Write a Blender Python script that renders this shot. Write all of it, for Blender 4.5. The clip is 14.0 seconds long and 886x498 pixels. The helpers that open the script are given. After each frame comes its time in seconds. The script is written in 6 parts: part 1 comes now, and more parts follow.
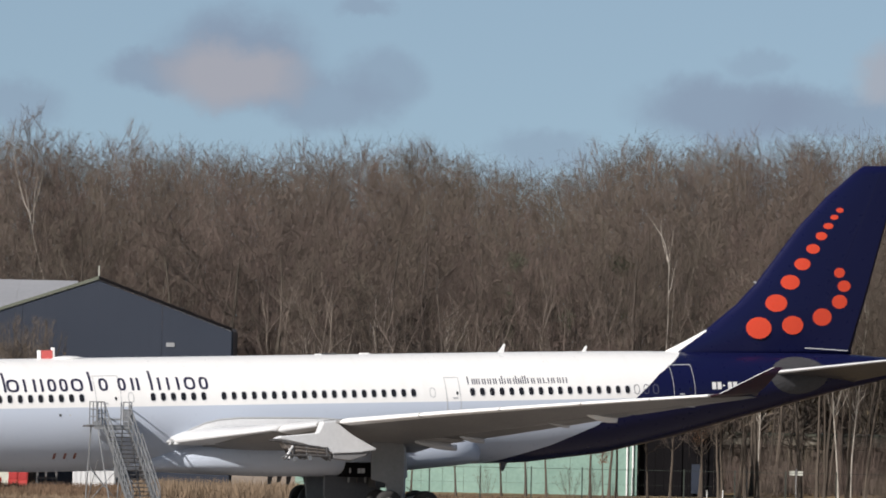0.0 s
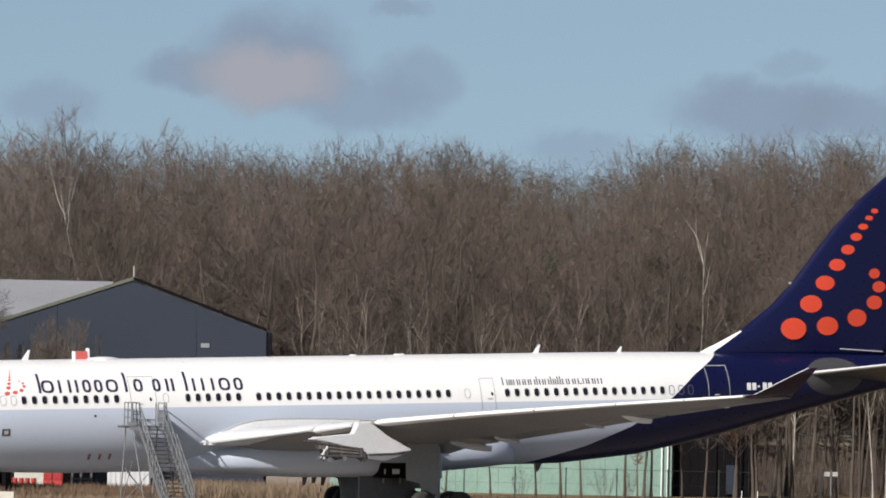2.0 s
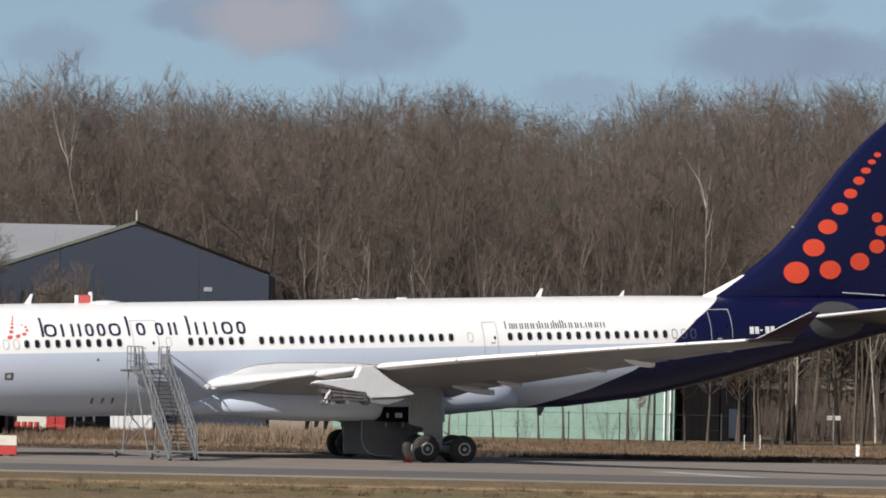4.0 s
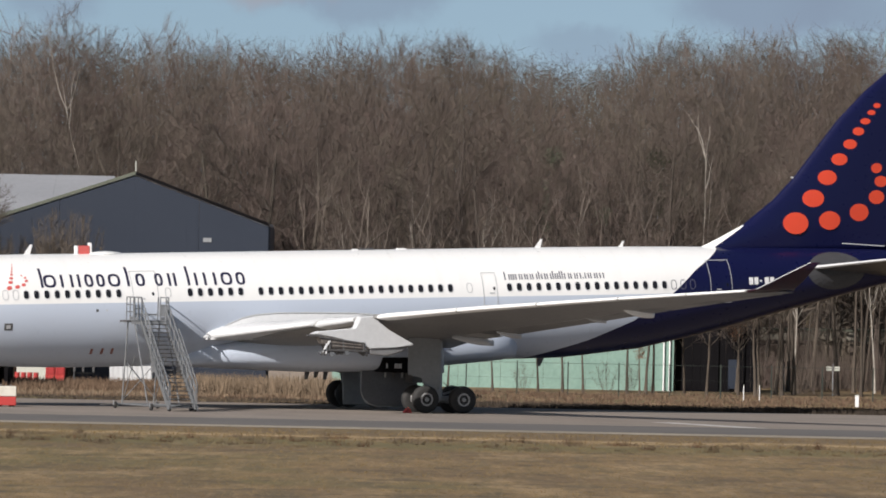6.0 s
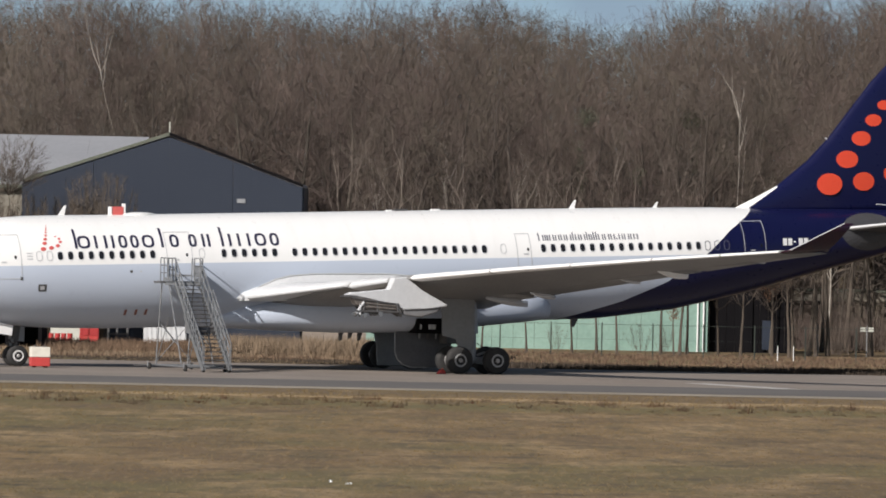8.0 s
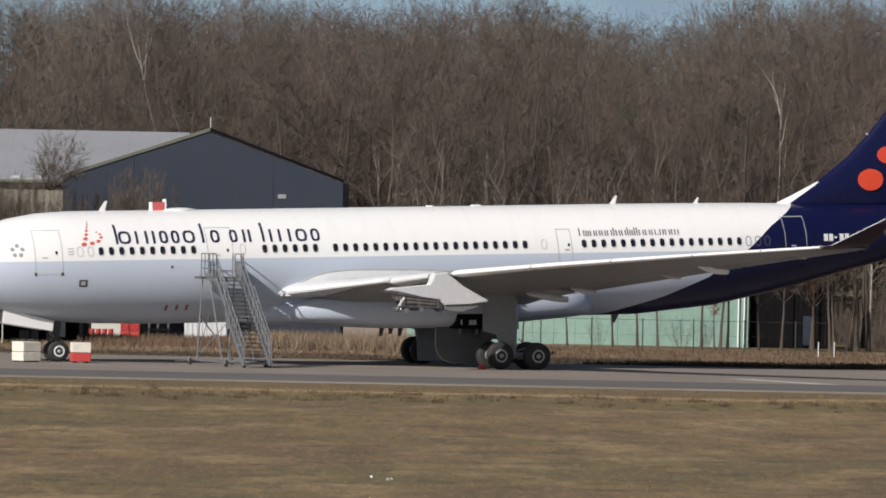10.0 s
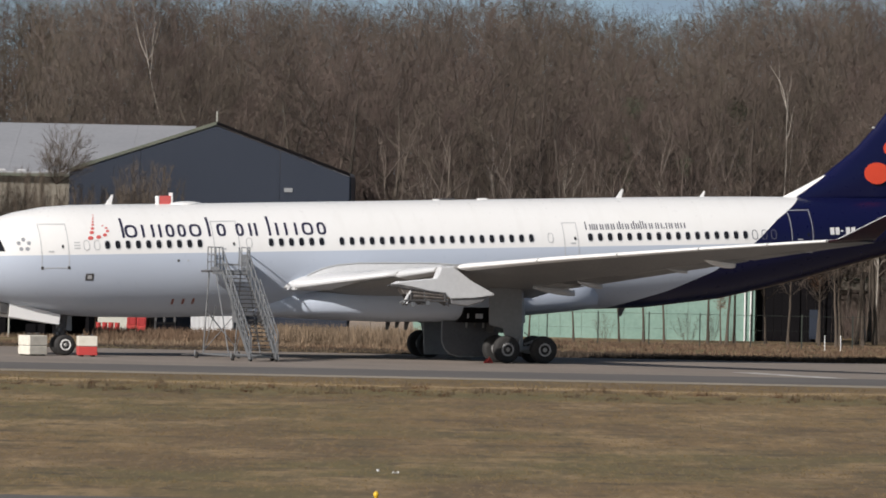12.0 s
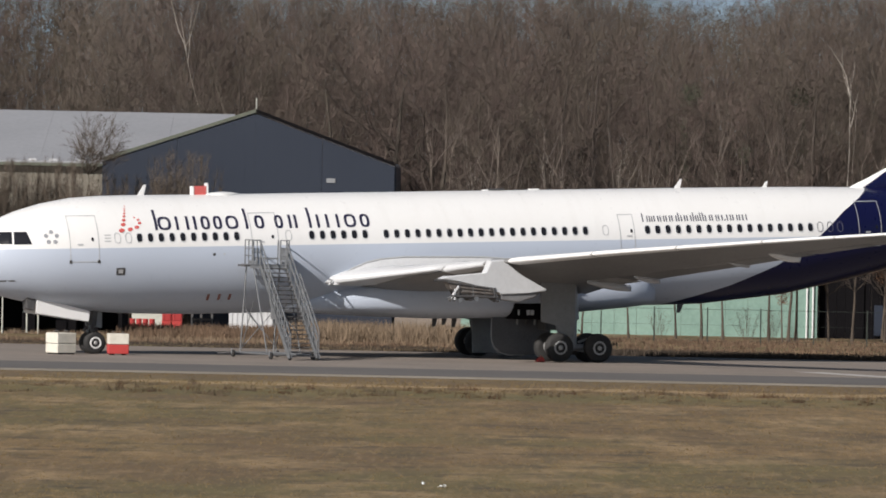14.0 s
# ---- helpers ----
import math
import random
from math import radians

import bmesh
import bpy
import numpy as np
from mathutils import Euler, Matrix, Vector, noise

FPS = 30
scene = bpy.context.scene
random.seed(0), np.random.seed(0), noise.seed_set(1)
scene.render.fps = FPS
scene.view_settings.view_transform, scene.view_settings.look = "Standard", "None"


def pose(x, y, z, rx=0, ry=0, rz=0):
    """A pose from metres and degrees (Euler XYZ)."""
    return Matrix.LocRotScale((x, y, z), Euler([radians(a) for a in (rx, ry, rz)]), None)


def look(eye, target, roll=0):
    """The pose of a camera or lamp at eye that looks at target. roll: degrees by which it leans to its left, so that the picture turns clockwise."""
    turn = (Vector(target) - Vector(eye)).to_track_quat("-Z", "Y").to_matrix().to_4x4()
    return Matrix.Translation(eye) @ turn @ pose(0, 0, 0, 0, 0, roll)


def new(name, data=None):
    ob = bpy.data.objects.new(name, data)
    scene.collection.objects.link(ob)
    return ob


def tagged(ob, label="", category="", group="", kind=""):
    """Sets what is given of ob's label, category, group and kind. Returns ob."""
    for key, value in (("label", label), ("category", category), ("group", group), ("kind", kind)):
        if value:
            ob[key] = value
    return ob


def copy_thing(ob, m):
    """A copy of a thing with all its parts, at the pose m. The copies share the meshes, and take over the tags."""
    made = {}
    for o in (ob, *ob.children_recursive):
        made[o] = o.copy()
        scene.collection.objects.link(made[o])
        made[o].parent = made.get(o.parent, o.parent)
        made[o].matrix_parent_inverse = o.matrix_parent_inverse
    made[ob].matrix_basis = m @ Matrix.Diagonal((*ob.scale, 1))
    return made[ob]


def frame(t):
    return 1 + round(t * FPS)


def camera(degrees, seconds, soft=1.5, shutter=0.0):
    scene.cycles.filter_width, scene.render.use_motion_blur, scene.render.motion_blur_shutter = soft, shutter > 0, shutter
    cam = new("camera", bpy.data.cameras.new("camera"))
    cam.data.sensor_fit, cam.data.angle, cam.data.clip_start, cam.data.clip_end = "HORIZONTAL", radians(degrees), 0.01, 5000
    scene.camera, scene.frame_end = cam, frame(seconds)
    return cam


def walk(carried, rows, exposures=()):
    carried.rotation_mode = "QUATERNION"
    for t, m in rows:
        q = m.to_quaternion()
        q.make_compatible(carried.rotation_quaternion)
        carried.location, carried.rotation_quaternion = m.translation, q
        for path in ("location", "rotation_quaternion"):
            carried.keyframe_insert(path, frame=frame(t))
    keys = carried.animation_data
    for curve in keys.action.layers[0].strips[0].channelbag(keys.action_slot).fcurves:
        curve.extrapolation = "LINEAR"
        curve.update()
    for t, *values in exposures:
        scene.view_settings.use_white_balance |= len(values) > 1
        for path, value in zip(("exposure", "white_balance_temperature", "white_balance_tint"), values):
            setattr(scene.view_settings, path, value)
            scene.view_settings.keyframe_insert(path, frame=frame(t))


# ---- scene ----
cam = camera(6.957, 14.0, soft=1.8)

# ---- the camera: a tripod far off that pans and tilts, then moves in ----
EYE_Z = 7.908
LEAN = -1.157
# seconds, yaw, pitch, metres ahead
ROWS = [
    (0.0, -1.0271, 0.8714, 0), (0.5, -0.953, 0.8904, 0), (1.0, -0.8568, 0.8777, 0), (1.5, -0.7775, 0.8664, 0),
    (2.0, -0.7539, 0.8717, 0), (2.5, -0.7365, 0.8313, 0), (3.0, -0.725, 0.6951, 0), (5.5, -0.748, 0.1309, 0),
    (6.0, -0.7373, 0.0423, 0), (6.5, -0.7126, -0.0546, 0), (7.0, -0.6605, -0.1574, 0), (7.5, -0.5861, -0.2127, 0),
    (8.0, -0.4708, -0.2701, 0), (10.5, -0.1345, -0.3373, 0), (11.0, -0.1371, -0.3781, 0), (11.5, -0.1407, -0.3781, 0),
    (12.0, -0.1004, -0.3629, 0), (12.5, -0.0187, -0.3659, 0), (13.0, 0.0774, -0.3607, 0), (13.4, 0.155, -0.3695, 0),
    (13.5, 0.1727, -0.372, 1.2), (13.6, 0.187, -0.378, 4.4), (13.7, 0.205, -0.389, 7.9), (13.8, 0.224, -0.401, 11.5),
    (13.9, 0.246, -0.412, 15.0), (14.0, 0.2695, -0.4228, 17.8),
]


def rig(yaw, pitch, ahead):
    m = pose(0, 0, EYE_Z, 90 + pitch, LEAN, yaw)
    return m @ Matrix.Translation((0, 0, -ahead))


walk(cam, [(t, rig(yaw, pitch, ahead)) for t, yaw, pitch, ahead in ROWS], exposures=[(0.0, 0.06, 6480, 12.2), (3.0, 0.06, 6480, 12.2), (6.5, 0.04, 6500, 12.2), (8.0, 0.0, 6500, 12.2), (10.5, -0.13, 6500, 12.2), (12.5, -0.15, 6500, 12.2), (14.0, -0.12, 6500, 12.2)])

# ---- light: one low sun behind the camera's shoulder, blue sky with thin clouds ----
TO_SUN = Vector((-0.554, -0.660, 0.508)).normalized()
sun_data = bpy.data.lights.new("sun", "SUN")
sun_data.energy, sun_data.angle, sun_data.color = 5.4, radians(0.6), (1.0, 0.955, 0.895)
sun = new("sun", sun_data)
sun.matrix_world = look((0, 0, 60), Vector((0, 0, 60)) - TO_SUN)

world = bpy.data.worlds.new("sky")
scene.world = world
world.use_nodes = True
wn, wl = world.node_tree.nodes, world.node_tree.links
wn.clear()


def wnode(kind, **values):
    n = wn.new(kind)
    for key, v in values.items():
        n.inputs[key].default_value = v
    return n


sky = wn.new("ShaderNodeTexSky")
sky.sky_type, sky.sun_disc = "NISHITA", False
sky.sun_elevation = math.asin(TO_SUN.z)
sky.sun_rotation = math.atan2(TO_SUN.x, TO_SUN.y)
sky.air_density, sky.dust_density, sky.ozone_density = 1.0, 1.0, 0.8
w_out, w_bg = wn.new("ShaderNodeOutputWorld"), wn.new("ShaderNodeBackground")
w_bg.inputs["Strength"].default_value = 0.096
w_co = wn.new("ShaderNodeTexCoord")
# the haze near the horizon is thinner than the model's: look up a little
w_lift = wn.new("ShaderNodeVectorMath")
w_lift.operation = "ADD"
w_lift.inputs[1].default_value = (0, 0, 0.16)
w_norm = wn.new("ShaderNodeVectorMath")
w_norm.operation = "NORMALIZE"
wl.new(w_co.outputs["Generated"], w_lift.inputs[0])
wl.new(w_lift.outputs[0], w_norm.inputs[0])
wl.new(w_norm.outputs[0], sky.inputs[0])
# ragged edges for the clouds
w_noise = wnode("ShaderNodeTexNoise", Scale=130.0, Detail=6.0, Roughness=0.6)
wl.new(w_co.outputs["Generated"], w_noise.inputs["Vector"])
w_off = wn.new("ShaderNodeVectorMath")
w_off.operation = "SUBTRACT"
w_off.inputs[1].default_value = (0.5, 0.5, 0.5)
wl.new(w_noise.outputs["Color"], w_off.inputs[0])
w_amp = wn.new("ShaderNodeVectorMath")
w_amp.operation = "SCALE"
w_amp.inputs["Scale"].default_value = 0.0070
wl.new(w_off.outputs[0], w_amp.inputs[0])
w_dir = wn.new("ShaderNodeVectorMath")
w_dir.operation = "ADD"
wl.new(w_co.outputs["Generated"], w_dir.inputs[0])
wl.new(w_amp.outputs[0], w_dir.inputs[1])


def cloud(previous, x, z, rx, rz, weight, colour):
    """One soft cloud low over the woods, mixed over what is behind it."""
    sub = wn.new("ShaderNodeVectorMath")
    sub.operation = "SUBTRACT"
    sub.inputs[1].default_value = (x, math.sqrt(1 - x * x - z * z), z)
    wl.new(w_dir.outputs[0], sub.inputs[0])
    div = wn.new("ShaderNodeVectorMath")
    div.operation = "MULTIPLY"
    div.inputs[1].default_value = (1 / rx, 0.5 / rx, 1 / rz)
    wl.new(sub.outputs[0], div.inputs[0])
    size = wn.new("ShaderNodeVectorMath")
    size.operation = "LENGTH"
    wl.new(div.outputs[0], size.inputs[0])
    ramp = wn.new("ShaderNodeMapRange")
    ramp.interpolation_type = "SMOOTHSTEP"
    for i, v in ((1, 1.12), (2, 0.45), (3, 0.0), (4, weight)):
        ramp.inputs[i].default_value = v
    wl.new(size.outputs["Value"], ramp.inputs[0])
    mix = wn.new("ShaderNodeMix")
    mix.data_type = "RGBA"
    mix.inputs[7].default_value = (*colour, 1)
    wl.new(ramp.outputs[0], mix.inputs[0])
    wl.new(previous, mix.inputs[6])
    return mix.outputs[2]


GREY, PINK = (2.30, 3.02, 4.30), (3.60, 3.76, 4.50)
w_col = sky.outputs[0]
for c in ((0.0060, 0.0480, 0.0045, 0.0018, 0.5, GREY), (-0.0416, 0.0342, 0.009, 0.004, 0.5, GREY),
          (-0.0232, 0.0388, 0.0070, 0.0034, 0.7, GREY), (-0.0108, 0.0404, 0.0130, 0.0082, 0.9, GREY),
          (0.0006, 0.0350, 0.0120, 0.0044, 0.6, GREY), (0.0096, 0.0384, 0.0070, 0.0050, 0.5, GREY),
          (-0.0118, 0.0384, 0.0118, 0.0058, 0.9, PINK), (0.0313, 0.0291, 0.009, 0.003, 0.45, GREY),
          (0.0566, 0.0352, 0.0150, 0.0056, 0.8, GREY), (0.0700, 0.0345, 0.014, 0.0045, 0.7, GREY),
          (0.0790, 0.0405, 0.0065, 0.0055, 0.7, PINK), (0.0610, 0.0420, 0.006, 0.002, 0.35, GREY)):
    w_col = cloud(w_col, *c)
# a clear winter sky deepens towards the zenith
w_sep = wn.new("ShaderNodeSeparateXYZ")
wl.new(w_co.outputs["Generated"], w_sep.inputs[0])
w_deep = wn.new("ShaderNodeMapRange")
w_deep.interpolation_type = "SMOOTHSTEP"
for i, v in ((1, 0.06), (2, 0.5), (3, 1.0), (4, 0.62)):
    w_deep.inputs[i].default_value = v
wl.new(w_sep.outputs["Z"], w_deep.inputs[0])
w_tint = wn.new("ShaderNodeVectorMath")
w_tint.operation = "MULTIPLY"
w_tint.inputs[1].default_value = (1.06, 1.04, 0.965)
wl.new(w_col, w_tint.inputs[0])
w_mul = wn.new("ShaderNodeVectorMath")
w_mul.operation = "SCALE"
wl.new(w_tint.outputs[0], w_mul.inputs[0])
wl.new(w_deep.outputs[0], w_mul.inputs["Scale"])
wl.new(w_mul.outputs[0], w_bg.inputs["Color"])
wl.new(w_bg.outputs[0], w_out.inputs[0])


# ---- materials ----
def mat(name, colour, second=None, rough=0.6, metal=0.0, scale=1.0, stretch=(1, 1, 1), fine=12.0, mix=0.5, bump=0.0, coat=0.0, spread=0.0, spec=0.5, island=0.0, hue=0.0):
    """A surface with a broad and a fine variation between two colours, a little relief and uneven gloss."""
    m = bpy.data.materials.new(name)
    m.use_nodes = True
    n, l = m.node_tree.nodes, m.node_tree.links
    b = n["Principled BSDF"]
    second = second or tuple(c * 0.8 for c in colour)
    co = n.new("ShaderNodeTexCoord")
    mp = n.new("ShaderNodeMapping")
    mp.inputs["Scale"].default_value = stretch
    l.new(co.outputs["Object"], mp.inputs[0])
    broad, small = n.new("ShaderNodeTexNoise"), n.new("ShaderNodeTexNoise")
    broad.inputs["Scale"].default_value, broad.inputs["Detail"].default_value = scale, 5
    small.inputs["Scale"].default_value, small.inputs["Detail"].default_value = scale * fine, 4
    l.new(mp.outputs[0], broad.inputs["Vector"])
    l.new(mp.outputs[0], small.inputs["Vector"])
    add = n.new("ShaderNodeMix")
    add.inputs[0].default_value = 0.45
    l.new(broad.outputs[0], add.inputs[2])
    l.new(small.outputs[0], add.inputs[3])
    rng = n.new("ShaderNodeMapRange")
    for i, v in ((1, 0.5 - 0.16), (2, 0.5 + 0.16), (3, mix - 0.5), (4, mix + 0.5)):
        rng.inputs[i].default_value = v
    l.new(add.outputs[0], rng.inputs[0])
    col = n.new("ShaderNodeMix")
    col.data_type = "RGBA"
    col.inputs[6].default_value, col.inputs[7].default_value = (*colour, 1), (*second, 1)
    l.new(rng.outputs[0], col.inputs[0])
    out = col.outputs[2]
    if spread:
        info = n.new("ShaderNodeObjectInfo")
        hsv = n.new("ShaderNodeHueSaturation")
        val = n.new("ShaderNodeMapRange")
        val.inputs[3].default_value, val.inputs[4].default_value = 1 - spread, 1 + spread
        l.new(info.outputs["Random"], val.inputs[0])
        l.new(val.outputs[0], hsv.inputs["Value"])
        l.new(out, hsv.inputs["Color"])
        if hue:
            wrap = n.new("ShaderNodeMath")
            wrap.operation = "MULTIPLY"
            wrap.inputs[1].default_value = 7.31
            turn = n.new("ShaderNodeMath")
            turn.operation = "FRACT"
            shade = n.new("ShaderNodeMapRange")
            shade.inputs[3].default_value, shade.inputs[4].default_value = 0.5 - hue, 0.5 + hue
            l.new(info.outputs["Random"], wrap.inputs[0])
            l.new(wrap.outputs[0], turn.inputs[0])
            l.new(turn.outputs[0], shade.inputs[0])
            l.new(shade.outputs[0], hsv.inputs["Hue"])
        out = hsv.outputs[0]
    if island:
        geo = n.new("ShaderNodeNewGeometry")
        hsv = n.new("ShaderNodeHueSaturation")
        val = n.new("ShaderNodeMapRange")
        val.inputs[3].default_value, val.inputs[4].default_value = 1 - island, 1 + island
        l.new(geo.outputs["Random Per Island"], val.inputs[0])
        l.new(val.outputs[0], hsv.inputs["Value"])
        l.new(out, hsv.inputs["Color"])
        out = hsv.outputs[0]
    l.new(out, b.inputs["Base Color"])
    ro = n.new("ShaderNodeMapRange")
    ro.inputs[3].default_value, ro.inputs[4].default_value = max(rough - 0.08, 0.03), min(rough + 0.08, 1)
    l.new(small.outputs[0], ro.inputs[0])
    l.new(ro.outputs[0], b.inputs["Roughness"])
    b.inputs["Metallic"].default_value = metal
    b.inputs["Coat Weight"].default_value = coat
    b.inputs["Specular IOR Level"].default_value = spec
    if bump:
        bp = n.new("ShaderNodeBump")
        bp.inputs["Strength"].default_value = bump
        bp.inputs["Distance"].default_value = 0.03
        l.new(small.outputs[0], bp.inputs["Height"])
        l.new(bp.outputs[0], b.inputs["Normal"])
    return m


WHITE = mat("white_paint", (0.80, 0.80, 0.79), (0.775, 0.775, 0.765), rough=0.3, scale=0.35)
PALE = mat("pale_grey_paint", (0.46, 0.465, 0.475), (0.39, 0.395, 0.405), rough=0.35, scale=0.5)
WINGGREY = mat("wing_grey_paint", (0.235, 0.235, 0.232), (0.185, 0.185, 0.182), rough=0.4, scale=0.6)
GREYMETAL = mat("grey_metal", (0.34, 0.35, 0.36), (0.24, 0.25, 0.26), rough=0.45, metal=0.3, scale=1.5)
GALV = mat("galvanised_steel", (0.27, 0.28, 0.29), (0.165, 0.172, 0.18), rough=0.45, metal=0.5, scale=4)
DARKMETAL = mat("dark_metal", (0.07, 0.07, 0.075), (0.12, 0.115, 0.11), rough=0.55, metal=0.3, scale=3)
NAVY = mat("navy_paint", (0.009, 0.009, 0.048), (0.011, 0.010, 0.042), rough=0.22, scale=0.5, coat=0.3)
NAVY_INK = mat("dark_ink", (0.02, 0.02, 0.05), (0.03, 0.03, 0.06), rough=0.4, scale=2)
GREY_INK = mat("grey_ink", (0.085, 0.085, 0.115), (0.12, 0.12, 0.15), rough=0.4, scale=2)
OXIDE = mat("faded_oxide_red", (0.26, 0.10, 0.08), (0.20, 0.09, 0.08), rough=0.6, scale=3)
SEAM = mat("seam", (0.50, 0.51, 0.52), (0.44, 0.45, 0.46), rough=0.5, scale=3)
RED = mat("orange_red_paint", (0.72, 0.075, 0.03), (0.66, 0.065, 0.03), rough=0.3, scale=1)
REDFADED = mat("faded_red_paint", (0.52, 0.05, 0.045), (0.42, 0.05, 0.045), rough=0.55, scale=2)
GLASS = mat("dark_window_glass", (0.012, 0.013, 0.016), (0.02, 0.02, 0.024), rough=0.12, scale=2)
RUBBER = mat("tyre_rubber", (0.018, 0.018, 0.019), (0.035, 0.033, 0.031), rough=0.8, scale=4, bump=0.2)
CREAM = mat("cream_painted_concrete", (0.72, 0.69, 0.61), (0.55, 0.52, 0.44), rough=0.8, scale=2.5, bump=0.2)
ASPHALT = mat("asphalt", (0.096, 0.089, 0.083), (0.130, 0.119, 0.109), rough=0.9, scale=0.10, stretch=(1, 1.4, 1), fine=30, bump=0.2)
SHOULDER = mat("pale_shoulder", (0.34, 0.297, 0.235), (0.23, 0.198, 0.15), rough=0.95, scale=0.2, fine=20, bump=0.2)
PALESTREAK = mat("pale_streak", (0.55, 0.54, 0.52), (0.34, 0.33, 0.31), rough=0.8, scale=0.8)
CONCRETE = mat("weathered_concrete", (0.255, 0.216, 0.182), (0.180, 0.152, 0.130), rough=0.9, scale=0.2, fine=20, bump=0.2)
BLUECLAD = mat("blue_grey_cladding", (0.0125, 0.0195, 0.036), (0.0155, 0.023, 0.040), rough=0.55, scale=0.3)
ROOFGREY = mat("grey_roof_sheet", (0.33, 0.335, 0.35), (0.285, 0.29, 0.305), rough=0.5, scale=0.3)
GREENCLAD = mat("pale_green_cladding", (0.245, 0.372, 0.315), (0.175, 0.285, 0.24), rough=0.6, scale=0.4)
TRIM = mat("olive_trim", (0.12, 0.13, 0.10), (0.09, 0.10, 0.075), rough=0.6, scale=1)
# Near-black for dark timber and for the shade inside openings.
BLACKISH = mat("timber_and_shade_black", (0.0065, 0.006, 0.007), (0.0095, 0.009, 0.010), rough=0.9, scale=1, spec=0.05)
PALEWALL = mat("pale_render", (0.55, 0.56, 0.50), (0.42, 0.43, 0.38), rough=0.8, scale=0.8)
BARK = mat("bark", (0.098, 0.078, 0.064), (0.046, 0.037, 0.030), rough=0.95, scale=0.8, spread=0.40, hue=0.02)
DARKBARK = mat("dark_bark", (0.105, 0.083, 0.064), (0.052, 0.042, 0.033), rough=0.95, scale=0.8, spread=0.25)
BLACKBARK = mat("blackish_bark", (0.050, 0.039, 0.031), (0.030, 0.024, 0.019), rough=0.95, scale=0.8, spread=0.25)
SAPLING = mat("pale_sapling_bark", (0.155, 0.124, 0.105), (0.100, 0.080, 0.067), rough=0.9, scale=0.6, spread=0.25)
TWIG = mat("twigs", (0.126, 0.097, 0.078), (0.087, 0.067, 0.054), rough=0.95, scale=0.25, spread=0.30, hue=0.028)
PALESTEM = mat("pale_stem_bark", (0.27, 0.225, 0.185), (0.15, 0.122, 0.10), rough=0.9, scale=0.7, spread=0.35)
BIRCH = mat("birch_bark", (0.48, 0.44, 0.385), (0.20, 0.17, 0.14), rough=0.85, scale=1.5, mix=0.35)
BUSH = mat("bush_twigs", (0.135, 0.108, 0.084), (0.090, 0.072, 0.056), rough=0.95, scale=0.5, spread=0.15)
# Weed colour with the airliner's shadow already darkened into it.
SHADEWEED = mat("shade_dark_weeds", (0.060, 0.044, 0.032), (0.038, 0.029, 0.021), rough=0.95, scale=0.5, island=0.3)
STRAW = mat("dry_grass", (0.225, 0.165, 0.108), (0.13, 0.094, 0.064), rough=0.95, scale=0.35, island=0.35)
RUSSET = mat("russet_weeds", (0.150, 0.096, 0.060), (0.096, 0.063, 0.041), rough=0.95, scale=0.4, island=0.35)
IVY = mat("dark_ivy_leaves", (0.060, 0.070, 0.036), (0.038, 0.046, 0.024), rough=0.6, scale=1.2, island=0.4)
DEADLEAF = mat("dead_leaves", (0.17, 0.085, 0.045), (0.11, 0.06, 0.035), rough=0.8, scale=1.0, island=0.4)
YELLOW = mat("yellow_plastic", (0.75, 0.48, 0.03), (0.65, 0.40, 0.03), rough=0.4, scale=3)
TURF = mat("turf_blades", (0.185, 0.128, 0.058), (0.150, 0.105, 0.047), rough=0.95, scale=0.12, stretch=(1.0, 0.7, 1), island=0.12)


